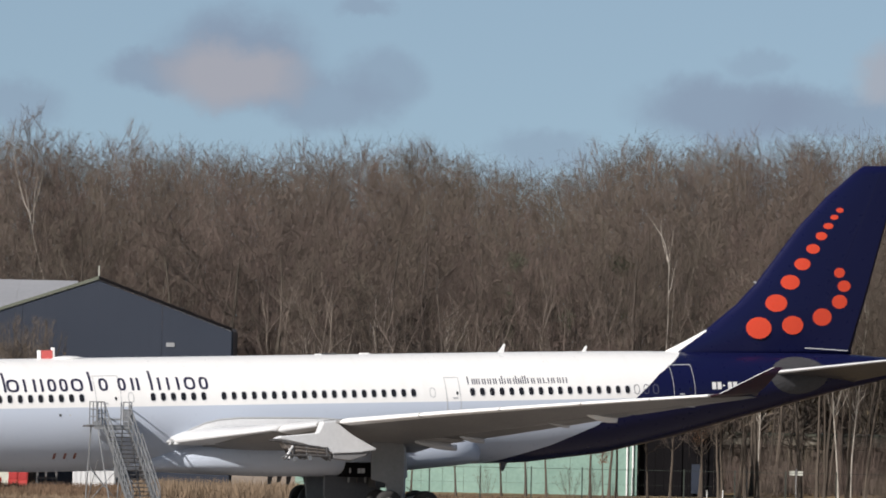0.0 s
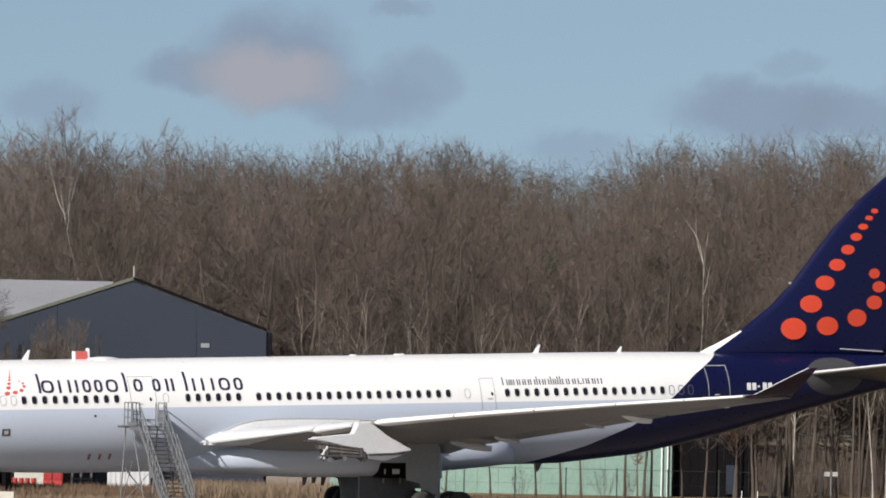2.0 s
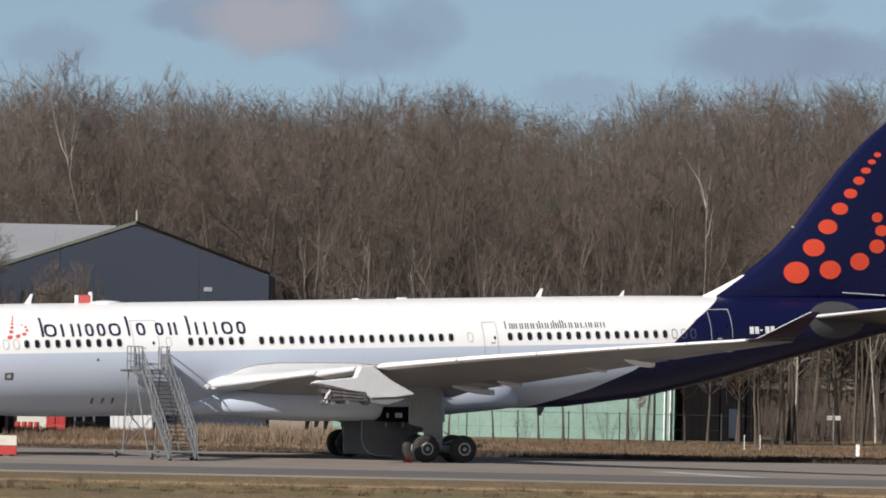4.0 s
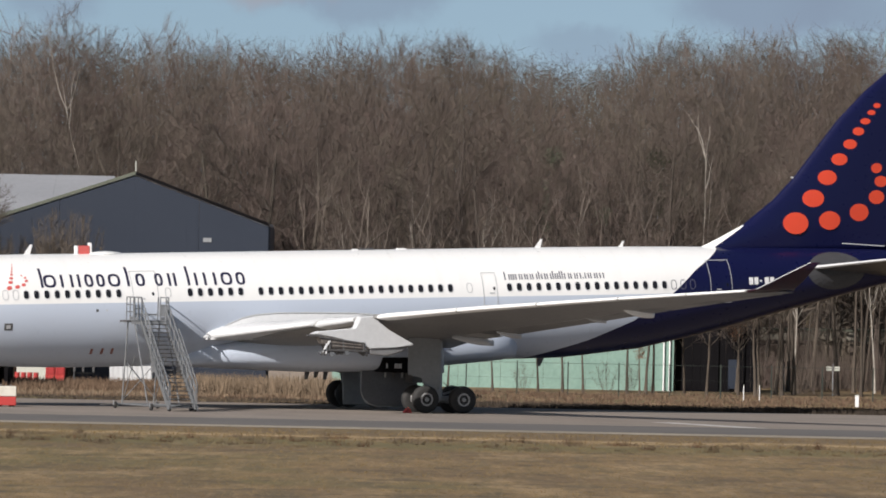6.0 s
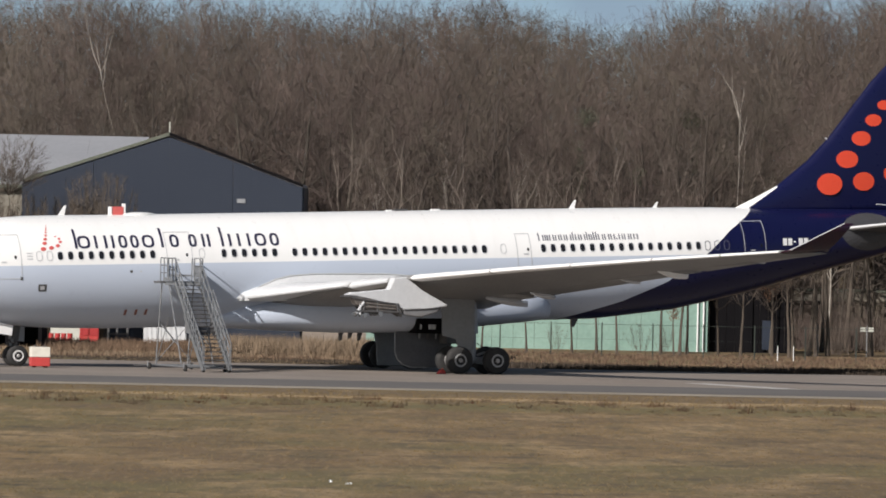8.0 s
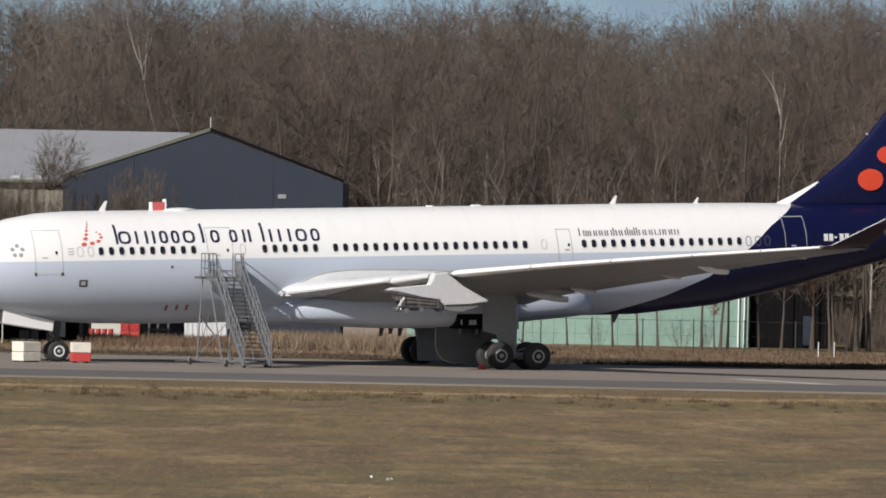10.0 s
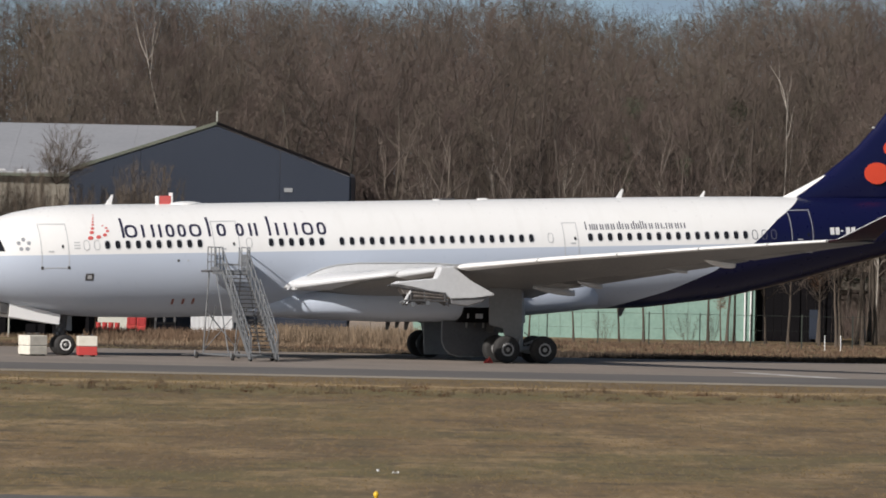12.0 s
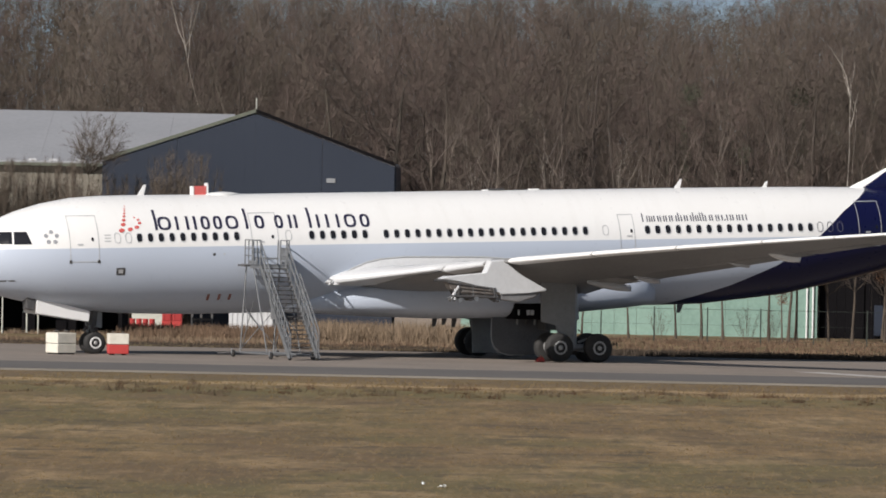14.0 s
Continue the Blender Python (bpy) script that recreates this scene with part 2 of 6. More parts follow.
def ground_material():
    """Winter turf: straw, olive and bare brown patches and thin mown streaks, with bands that follow the apron's edge."""
    m = mat("winter_turf", (0.232, 0.150, 0.064), (0.159, 0.104, 0.044), rough=1.0, scale=0.5, stretch=(2.0, 0.25, 1), fine=5, bump=0.4)
    n, l = m.node_tree.nodes, m.node_tree.links
    b = n["Principled BSDF"]
    col = b.inputs["Base Color"].links[0].from_socket
    co = n.new("ShaderNodeTexCoord")

    def patchy(stretch, offset, low, high, amount, detail=8.0):
        mp = n.new("ShaderNodeMapping")
        mp.inputs["Scale"].default_value = stretch
        mp.inputs["Location"].default_value = (offset, offset * 1.7, 0)
        l.new(co.outputs["Object"], mp.inputs[0])
        tex = n.new("ShaderNodeTexNoise")
        tex.inputs["Scale"].default_value, tex.inputs["Detail"].default_value, tex.inputs["Roughness"].default_value = 1.0, detail, 0.62
        l.new(mp.outputs[0], tex.inputs["Vector"])
        ramp = n.new("ShaderNodeMapRange")
        for i, v in ((1, low), (2, high), (3, 0.0), (4, amount)):
            ramp.inputs[i].default_value = v
        l.new(tex.outputs[0], ramp.inputs[0])
        return ramp.outputs[0]

    def over(base, factor, tint):
        mx = n.new("ShaderNodeMix")
        mx.data_type = "RGBA"
        mx.inputs[7].default_value = (*tint, 1)
        l.new(factor, mx.inputs[0])
        l.new(base, mx.inputs[6])
        return mx.outputs[2]

    # broad green and brown patches, then smaller tufts and streaks
    for stretch, offset, low, high, amount, tint in (((0.04, 0.035, 1), 3.0, 0.47, 0.57, 0.75, (0.111, 0.094, 0.030)), ((0.10, 0.05, 1), 11.0, 0.46, 0.58, 0.80, (0.132, 0.084, 0.039)),
                                                     ((0.22, 0.07, 1), 27.0, 0.50, 0.62, 0.80, (0.309, 0.212, 0.106)), ((0.7, 0.13, 1), 41.0, 0.50, 0.62, 0.65, (0.098, 0.074, 0.032)),
                                                     ((2.4, 0.22, 1), 53.0, 0.48, 0.66, 0.45, (0.098, 0.070, 0.032)), ((3.6, 0.30, 1), 67.0, 0.52, 0.68, 0.42, (0.319, 0.225, 0.115)),
                                                     ((0.34, 0.30, 1), 83.0, 0.555, 0.635, 0.80, (0.064, 0.046, 0.024)), ((0.8, 0.40, 1), 97.0, 0.585, 0.67, 0.75, (0.052, 0.038, 0.021))):
        col = over(col, patchy(stretch, offset, low, high, amount), tint)
    # bands along the apron: brown next to it, a pale straw line, then greener turf
    sep = n.new("ShaderNodeSeparateXYZ")
    l.new(co.outputs["Object"], sep.inputs[0])
    ragged = patchy((0.12, 0.06, 1), 119.0, 0.2, 0.8, 9.0)
    shifted = n.new("ShaderNodeMath")
    shifted.operation = "ADD"
    l.new(sep.outputs["Y"], shifted.inputs[0])
    l.new(ragged, shifted.inputs[1])
    for centre, half, amount, tint in ((326.0, 7.0, 0.9, (0.124, 0.084, 0.042)), (317.5, 3.0, 0.9, (0.340, 0.240, 0.122)), (305.0, 8.0, 0.7, (0.115, 0.098, 0.031))):
        off = n.new("ShaderNodeMath")
        off.operation = "SUBTRACT"
        off.inputs[1].default_value = centre
        l.new(shifted.outputs[0], off.inputs[0])
        away = n.new("ShaderNodeMath")
        away.operation = "ABSOLUTE"
        l.new(off.outputs[0], away.inputs[0])
        ramp = n.new("ShaderNodeMapRange")
        for i, v in ((1, half), (2, half * 0.35), (3, 0.0), (4, amount)):
            ramp.inputs[i].default_value = v
        l.new(away.outputs[0], ramp.inputs[0])
        broken = n.new("ShaderNodeMath")
        broken.operation = "MULTIPLY"
        l.new(ramp.outputs[0], broken.inputs[0])
        l.new(patchy((0.6, 0.15, 1), centre, 0.25, 0.5, 1.0), broken.inputs[1])
        col = over(col, broken.outputs[0], tint)
    l.new(col, b.inputs["Base Color"])
    return m


def livery(name):
    """White above, pale grey with reflected sky blue mixed in below a waterline, navy behind a curved edge on the tail
    (x aft, z up).
    """
    m = mat(name, (0.80, 0.80, 0.79), (0.78, 0.78, 0.765), rough=0.3, scale=0.3, spec=0.28)
    n, l = m.node_tree.nodes, m.node_tree.links
    b = n["Principled BSDF"]
    white = b.inputs["Base Color"].links[0].from_socket
    co = n.new("ShaderNodeTexCoord")
    sep = n.new("ShaderNodeSeparateXYZ")
    l.new(co.outputs["Object"], sep.inputs[0])
    # faint grime that runs down from the roof, and panel-wide differences
    for stretch, low, high, amount, tint in (((1.1, 0.2, 0.12), 0.52, 0.78, 0.20, (0.62, 0.61, 0.58)), ((0.16, 0.3, 0.25), 0.50, 0.70, 0.12, (0.70, 0.69, 0.66))):
        mp = n.new("ShaderNodeMapping")
        mp.inputs["Scale"].default_value = stretch
        l.new(co.outputs["Object"], mp.inputs[0])
        grime = n.new("ShaderNodeTexNoise")
        grime.inputs["Scale"].default_value, grime.inputs["Detail"].default_value = 1.6, 6
        l.new(mp.outputs[0], grime.inputs["Vector"])
        amt = n.new("ShaderNodeMapRange")
        for i, v in ((1, low), (2, high), (3, 0.0), (4, amount)):
            amt.inputs[i].default_value = v
        l.new(grime.outputs[0], amt.inputs[0])
        dirty = n.new("ShaderNodeMix")
        dirty.data_type = "RGBA"
        dirty.inputs[7].default_value = (*tint, 1)
        l.new(amt.outputs[0], dirty.inputs[0])
        l.new(white, dirty.inputs[6])
        white = dirty.outputs[2]
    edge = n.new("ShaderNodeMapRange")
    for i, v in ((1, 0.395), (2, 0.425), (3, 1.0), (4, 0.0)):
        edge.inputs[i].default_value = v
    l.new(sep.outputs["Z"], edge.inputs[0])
    # Pale grey paint; its blue tint stands in for reflected sky.
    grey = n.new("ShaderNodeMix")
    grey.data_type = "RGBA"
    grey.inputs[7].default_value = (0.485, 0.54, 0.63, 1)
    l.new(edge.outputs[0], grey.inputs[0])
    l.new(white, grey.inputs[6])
    # the navy edge: x as a function of height, from x = 30 to 60
    hgt = n.new("ShaderNodeMapRange")
    hgt.inputs[1].default_value, hgt.inputs[2].default_value = -3.2, 4.2
    l.new(sep.outputs["Z"], hgt.inputs[0])
    ramp = n.new("ShaderNodeValToRGB")
    ramp.color_ramp.interpolation = "LINEAR"
    stops = [(-3.2, 33.0), (-2.85, 35.0), (-1.9, 38.2), (-0.95, 40.5), (0.46, 42.7), (1.6, 44.1), (2.75, 46.1), (3.8, 47.75), (4.2, 46.0)]
    els = ramp.color_ramp.elements
    while len(els) < len(stops):
        els.new(0.5)
    for e, (z, x) in zip(els, stops):
        e.position = (z + 3.2) / 7.4
        v = (x - 30) / 30
        e.color = (v, v, v, 1)
    l.new(hgt.outputs[0], ramp.inputs[0])
    lin = n.new("ShaderNodeMath")
    lin.operation = "MULTIPLY_ADD"
    lin.inputs[1].default_value, lin.inputs[2].default_value = 30.0, 30.0
    l.new(ramp.outputs[0], lin.inputs[0])
    cmp = n.new("ShaderNodeMath")
    cmp.operation = "GREATER_THAN"
    l.new(sep.outputs["X"], cmp.inputs[0])
    l.new(lin.outputs[0], cmp.inputs[1])
    nav = n.new("ShaderNodeMix")
    nav.data_type = "RGBA"
    nav.inputs[7].default_value = (0.006, 0.0075, 0.041, 1)
    l.new(cmp.outputs[0], nav.inputs[0])
    l.new(grey.outputs[2], nav.inputs[6])
    l.new(nav.outputs[2], b.inputs["Base Color"])
    return m


LIVERY = livery("airliner_livery")
GROUND = ground_material()


# ---- building helpers ----
def mesh_from(name, verts, faces, material, smooth=False):
    me = bpy.data.meshes.new(name)
    me.from_pydata([tuple(v) for v in verts], [], faces)
    me.materials.append(material)
    if smooth:
        me.polygons.foreach_set("use_smooth", [True] * len(me.polygons))
    me.update()
    return me


def part(name, bm, material, parent, label="", smooth=False):
    """One mesh object under a thing or a part."""
    bmesh.ops.recalc_face_normals(bm, faces=bm.faces[:])
    me = bpy.data.meshes.new(name)
    bm.to_mesh(me)
    bm.free()
    me.materials.append(material)
    if smooth:
        me.polygons.foreach_set("use_smooth", [True] * len(me.polygons))
    ob = new(name, me)
    ob.parent = parent
    return tagged(ob, label)


def thing(name, m, label, category, group="", kind=""):
    ob = new(name)
    ob.matrix_world = m
    return tagged(ob, label, category, group, kind)


def box(bm, x0, x1, y0, y1, z0, z1, bevel=0.0):
    made = bmesh.ops.create_cube(bm, size=1)["verts"]
    for v in made:
        v.co = Vector(((x0 + x1) / 2 + v.co.x * (x1 - x0), (y0 + y1) / 2 + v.co.y * (y1 - y0), (z0 + z1) / 2 + v.co.z * (z1 - z0)))
    if bevel:
        edges = list({e for v in made for e in v.link_edges})
        bmesh.ops.bevel(bm, geom=edges, offset=bevel, segments=2, affect="EDGES", profile=0.5)
    return bm


def rod(bm, a, b, r0, r1=None, n=8, cap=True):
    """A straight, tapered bar from a to b."""
    a, b = Vector(a), Vector(b)
    r1 = r0 if r1 is None else r1
    made = bmesh.ops.create_cone(bm, cap_ends=cap, segments=n, radius1=r0, radius2=r1, depth=(b - a).length)["verts"]
    m = Matrix.Translation((a + b) / 2) @ (b - a).to_track_quat("Z", "Y").to_matrix().to_4x4()
    bmesh.ops.transform(bm, matrix=m, verts=made)
    return bm


def prism(bm, outline, y0, y1, bevel=0.0):
    """A flat outline in x and z, drawn out from y0 to y1."""
    front = [bm.verts.new((x, y0, z)) for x, z in outline]
    back = [bm.verts.new((x, y1, z)) for x, z in outline]
    n = len(outline)
    faces = [bm.faces.new(front), bm.faces.new(back[::-1])]
    for i in range(n):
        faces.append(bm.faces.new((front[i], back[i], back[(i + 1) % n], front[(i + 1) % n])))
    if bevel:
        bmesh.ops.bevel(bm, geom=list({e for f in faces[:2] for e in f.edges}), offset=bevel, segments=2, affect="EDGES", profile=0.5)
    return bm


def loft(bm, rings, cap=True):
    rows = [[bm.verts.new(p) for p in ring] for ring in rings]
    n = len(rows[0])
    for a, b in zip(rows, rows[1:]):
        for i in range(n):
            bm.faces.new((a[i], a[(i + 1) % n], b[(i + 1) % n], b[i]))
    if cap:
        bm.faces.new(rows[0][::-1])
        bm.faces.new(rows[-1])
    return bm


def lerp(table, x):
    """Piecewise-linear columns of a small table, keyed by its first column."""
    xs = [r[0] for r in table]
    return [float(np.interp(x, xs, [r[i] for r in table])) for i in range(1, len(table[0]))]


# ---- ground, apron, taxiway ----
def sheet(name, x0, x1, y0, y1, z, nx, ny, material):
    bm = bmesh.new()
    bmesh.ops.create_grid(bm, x_segments=nx, y_segments=ny, size=0.5)
    for v in bm.verts:
        v.co = Vector((x0 + (v.co.x + 0.5) * (x1 - x0), y0 + (v.co.y + 0.5) * (y1 - y0), z))
    return part(name, bm, material, None)


tagged(sheet("ground", -2600, 2600, -300, 4600, 0.0, 26, 24, GROUND), "flat winter turf in straw and green", "ground", kind="structure")
tagged(sheet("apron", -400, 400, 343, 378, 0.012, 40, 6, CONCRETE), "weathered pale concrete apron under the airliner", "apron", kind="structure")
tagged(sheet("apron_lane", -400, 400, 330, 343, 0.012, 40, 3, ASPHALT), "worn dark asphalt lane along the apron", "road", kind="structure")
tagged(sheet("apron_shoulder", -400, 400, 326.5, 330, 0.008, 40, 2, SHOULDER), "pale weathered shoulder along the asphalt", "road edge", kind="structure")
tagged(sheet("taxiway", -400, 400, 150, 191.6, 0.010, 40, 4, ASPHALT), "dark asphalt taxiway in front of the turf", "taxiway", kind="structure")


def build_apron_line():
    # One pale slanting strip just above the concrete.
    bm = bmesh.new()
    bm.faces.new([bm.verts.new(p) for p in ((14.6, 351.6, 0.017), (15.9, 351.6, 0.017), (20.0, 343.4, 0.017), (18.6, 343.4, 0.017))])
    tagged(part("apron_streak", bm, PALESTREAK, None), "pale slanting streak on the concrete apron", "road marking", kind="structure")


build_apron_line()


# ---- the airliner: x aft from the nose, y to starboard, z up from the cabin's axis ----
YAW, NOSE_DOWN, AXIS_Z, GEAR_X = 20.82, 1.825, 5.302, 28.85
PLANE = pose(2.696, 367.99, 0, 0, 0, YAW)
HULL = pose(0, 0, AXIS_Z, 0, -NOSE_DOWN, 0) @ Matrix.Translation((-GEAR_X, 0, 0))
airliner = thing("airliner", PLANE, "white and navy twin-aisle airliner parked without engines on the apron", "airplane")

LIGHT = mat("light_grey_paint", (0.60, 0.61, 0.62), (0.52, 0.53, 0.54), rough=0.35, scale=0.5)

# station, top, bottom, half width
STATIONS = [
    (0.05, -0.35, -0.75, 0.20), (0.35, 0.15, -1.15, 0.72), (0.9, 0.85, -1.42, 1.18), (1.4, 1.40, -1.57, 1.48), (2.0, 1.83, -1.80, 1.78),
    (2.8, 2.15, -2.00, 2.10), (4.06, 2.50, -2.27, 2.46), (5.5, 2.74, -2.48, 2.68), (7.0, 2.82, -2.64, 2.79), (8.5, 2.83, -2.74, 2.82),
    (11.0, 2.82, -2.81, 2.82), (20.0, 2.82, -2.82, 2.82), (36.0, 2.82, -2.82, 2.82), (37.5, 2.82, -2.80, 2.81), (41.6, 2.80, -2.43, 2.72), (44.0, 2.77, -1.98, 2.58),
    (46.3, 2.72, -1.49, 2.36), (51.0, 2.62, -0.38, 1.72), (55.2, 2.50, 0.58, 1.02), (58.0, 2.25, 1.15, 0.52), (58.8, 2.05, 1.35, 0.30),
]


def section(x):
    return lerp(STATIONS, x)


def skin(x, z, out=0.0):
    """A point on the port side of the cabin at station x and height z, a little proud of it."""
    top, bottom, half = section(x)
    c, h = (top + bottom) / 2, (top - bottom) / 2
    s = max(-1.0, min(1.0, (z - c) / h))
    k = math.sqrt(max(1e-6, 1 - s * s))
    normal = Vector((0, -k / half, s / h)).normalized()
    return Vector((x, -half * k, z)) + normal * out


def hull_part(name, bm, material, label="", parent=None, smooth=False):
    ob = part(name, bm, material, parent or airliner, label, smooth)
    if parent is None:
        ob.matrix_basis = HULL
    return ob


def patch(bm, x0, x1, z0, z1, out=0.012, nx=2, nz=2, lean=0.0):
    """A small curved plate that lies on the cabin's side."""
    rows = []
    for j in range(nz + 1):
        z = z0 + (z1 - z0) * j / nz
        rows.append([bm.verts.new(skin(x0 + (x1 - x0) * i / nx + lean * (z - z0), z, out)) for i in range(nx + 1)])
    for a, b in zip(rows, rows[1:]):
        for i in range(nx):
            bm.faces.new((a[i], a[i + 1], b[i + 1], b[i]))


def disc(bm, x, z, rx, rz, out=0.012, n=14, lean=0.0):
    centre = bm.verts.new(skin(x, z, out))
    rim = [bm.verts.new(skin(x + rx * math.cos(i * math.tau / n) + lean * rz * math.sin(i * math.tau / n), z + rz * math.sin(i * math.tau / n), out)) for i in range(n)]
    for i in range(n):
        bm.faces.new((centre, rim[i], rim[(i + 1) % n]))


def squarish(a, k=0.72):
    """Cosine and sine of a rounded rectangle's rim."""
    c, s = math.cos(a), math.sin(a)
    return math.copysign(abs(c) ** k, c), math.copysign(abs(s) ** k, s)


def pane(bm, x, z, rx, rz, out, n=16):
    centre = bm.verts.new(skin(x, z, out))
    rim = [bm.verts.new(skin(x + rx * squarish(i * math.tau / n)[0], z + rz * squarish(i * math.tau / n)[1], out)) for i in range(n)]
    for i in range(n):
        bm.faces.new((centre, rim[i], rim[(i + 1) % n]))


def rim_band(bm, x, z, r0, r1, out0, out1, n=16):
    a = [bm.verts.new(skin(x + r0[0] * squarish(k * math.tau / n)[0], z + r0[1] * squarish(k * math.tau / n)[1], out0)) for k in range(n)]
    b = [bm.verts.new(skin(x + r1[0] * squarish(k * math.tau / n)[0], z + r1[1] * squarish(k * math.tau / n)[1], out1)) for k in range(n)]
    for k in range(n):
        bm.faces.new((a[k], a[(k + 1) % n], b[(k + 1) % n], b[k]))


def outline(bm, x0, x1, z0, z1, w=0.035, out=0.014):
    patch(bm, x0, x1, z1 - w, z1, out, 3, 1)
    patch(bm, x0, x1, z0, z0 + w, out, 3, 1)
    patch(bm, x0, x0 + w, z0 + w, z1 - w, out, 1, 6)
    patch(bm, x1 - w, x1, z0 + w, z1 - w, out, 1, 6)


def ring_at(x, n=56):
    top, bottom, half = section(x)
    c, h = (top + bottom) / 2, (top - bottom) / 2
    return [(x, half * math.cos(i * math.tau / n), c + h * math.sin(i * math.tau / n)) for i in range(n)]


def build_fuselage():
    stations = sorted({s[0] for s in STATIONS} | {0.15, 0.6, 1.15, 1.7, 2.4, 3.4, 4.8, 14.0, 17.0, 24.0, 28.0, 32.0, 39.5, 48.6, 53.0, 56.6})
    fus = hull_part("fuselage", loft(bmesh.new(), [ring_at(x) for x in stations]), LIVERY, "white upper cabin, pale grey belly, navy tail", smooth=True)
    # wing-to-body fairing under the belly
    rings = []
    for x, half, low, high in ((14.6, 0.7, -2.80, -2.5), (16.2, 1.5, -2.84, -2.1), (17.8, 2.3, -2.92, -1.6), (19.8, 2.85, -3.06, -1.3), (23.0, 3.15, -3.24, -1.1), (27.5, 3.15, -3.32, -1.1),
                               (30.5, 2.98, -3.08, -1.0), (32.4, 2.86, -2.95, -1.0), (33.6, 2.6, -2.86, -1.15), (34.3, 2.0, -2.80, -1.6), (34.6, 1.0, -2.78, -2.2)):
        ring = []
        for i in range(28):
            a = i * math.tau / 28
            ca, sa = math.cos(a), math.sin(a)
            f = 0.62
            ring.append((x, half * math.copysign(abs(ca) ** f, ca), (high + low) / 2 + (high - low) / 2 * math.copysign(abs(sa) ** f, sa)))
        rings.append(ring)
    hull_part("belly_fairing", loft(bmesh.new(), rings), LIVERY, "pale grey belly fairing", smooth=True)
    return fus


fuselage = build_fuselage()


def build_openings():
    """Cabin windows, doors with their outlines, and the cockpit glass of the port side."""
    first, pitch, row = 8.04, 0.5334, 0.865
    skip_free = list(range(0, 10)) + list(range(16, 22)) + list(range(23, 43)) + list(range(48, 65))
    for i in skip_free:
        x = first + i * pitch
        bm = bmesh.new()
        pane(bm, x, row, 0.128, 0.192, 0.016)
        glass = hull_part("window", bm, GLASS)
        bm = bmesh.new()
        rim_band(bm, x, row, (0.165, 0.235), (0.128, 0.192), 0.006, 0.018)
        part("window_surround", bm, LIGHT, glass)
    # blanked windows: rims only
    for x, material in [(first - 2 * pitch, SEAM), (first - pitch, SEAM), (15.42, SEAM), (31.48, SEAM), (first + 65 * pitch, GREY_INK), (first + 66 * pitch, GREY_INK), (first + 67 * pitch, GREY_INK)]:
        bm = bmesh.new()
        rim_band(bm, x, row, (0.16, 0.25), (0.125, 0.215), 0.012, 0.012)
        hull_part("blanked_window", bm, material, "blanked window rim")
    for x0, x1, z0, z1, line, paint in ((4.69, 6.07, -0.24, 1.93, SEAM, WHITE), (13.57, 14.92, -0.24, 1.95, SEAM, WHITE), (32.2, 32.98, -0.05, 1.62, SEAM, WHITE), (44.8, 46.05, -0.10, 2.08, PALE, NAVY)):
        bm = bmesh.new()
        outline(bm, x0, x1, z0, z1)
        door = hull_part("cabin_door", bm, line, "closed cabin door outline")
        bm = bmesh.new()
        disc(bm, x0 + (x1 - x0) * 0.78, 0.82, 0.06, 0.09, 0.018, 10)
        part("door_window", bm, GLASS, door, "small dark door window")
        bm = bmesh.new()
        patch(bm, x0 + 0.35, x0 + 0.62, 0.55, 0.62, 0.02, 1, 1)
        part("door_handle", bm, line, door)
        if x0 < 6:
            for xa in (x0 - 0.03, x1 - 0.09):
                bm = bmesh.new()
                patch(bm, xa, xa + 0.12, z0 - 0.05, z0 + 0.1, 0.02, 1, 1)
                part("hinge", bm, DARKMETAL, door, "dark door corner fitting")
    # cockpit panes
    for x0, x1, x2, x3, z0, z1 in ((2.20, 2.98, 2.80, 2.26, 0.62, 1.20), (1.55, 2.12, 2.18, 1.72, 0.64, 1.20), (1.02, 1.46, 1.62, 1.22, 0.64, 1.10)):
        bm = bmesh.new()
        rows = []
        for j in range(5):
            k = j / 4
            z = z0 + (z1 - z0) * k
            xa, xb = x0 + (x3 - x0) * k, x1 + (x2 - x1) * k
            rows.append([bm.verts.new(skin(xa + (xb - xa) * i / 4, z, 0.018)) for i in range(5)])
        for a, b in zip(rows, rows[1:]):
            for i in range(4):
                bm.faces.new((a[i], a[i + 1], b[i + 1], b[i]))
        hull_part("cockpit_window", bm, GLASS, "dark cockpit pane")


build_openings()


FADED = mat("faded_emblem_red", (0.64, 0.13, 0.12), (0.56, 0.11, 0.10), rough=0.4, scale=2)
BADGE = mat("mid_grey_ink", (0.30, 0.31, 0.33), (0.26, 0.27, 0.29), rough=0.5, scale=3)


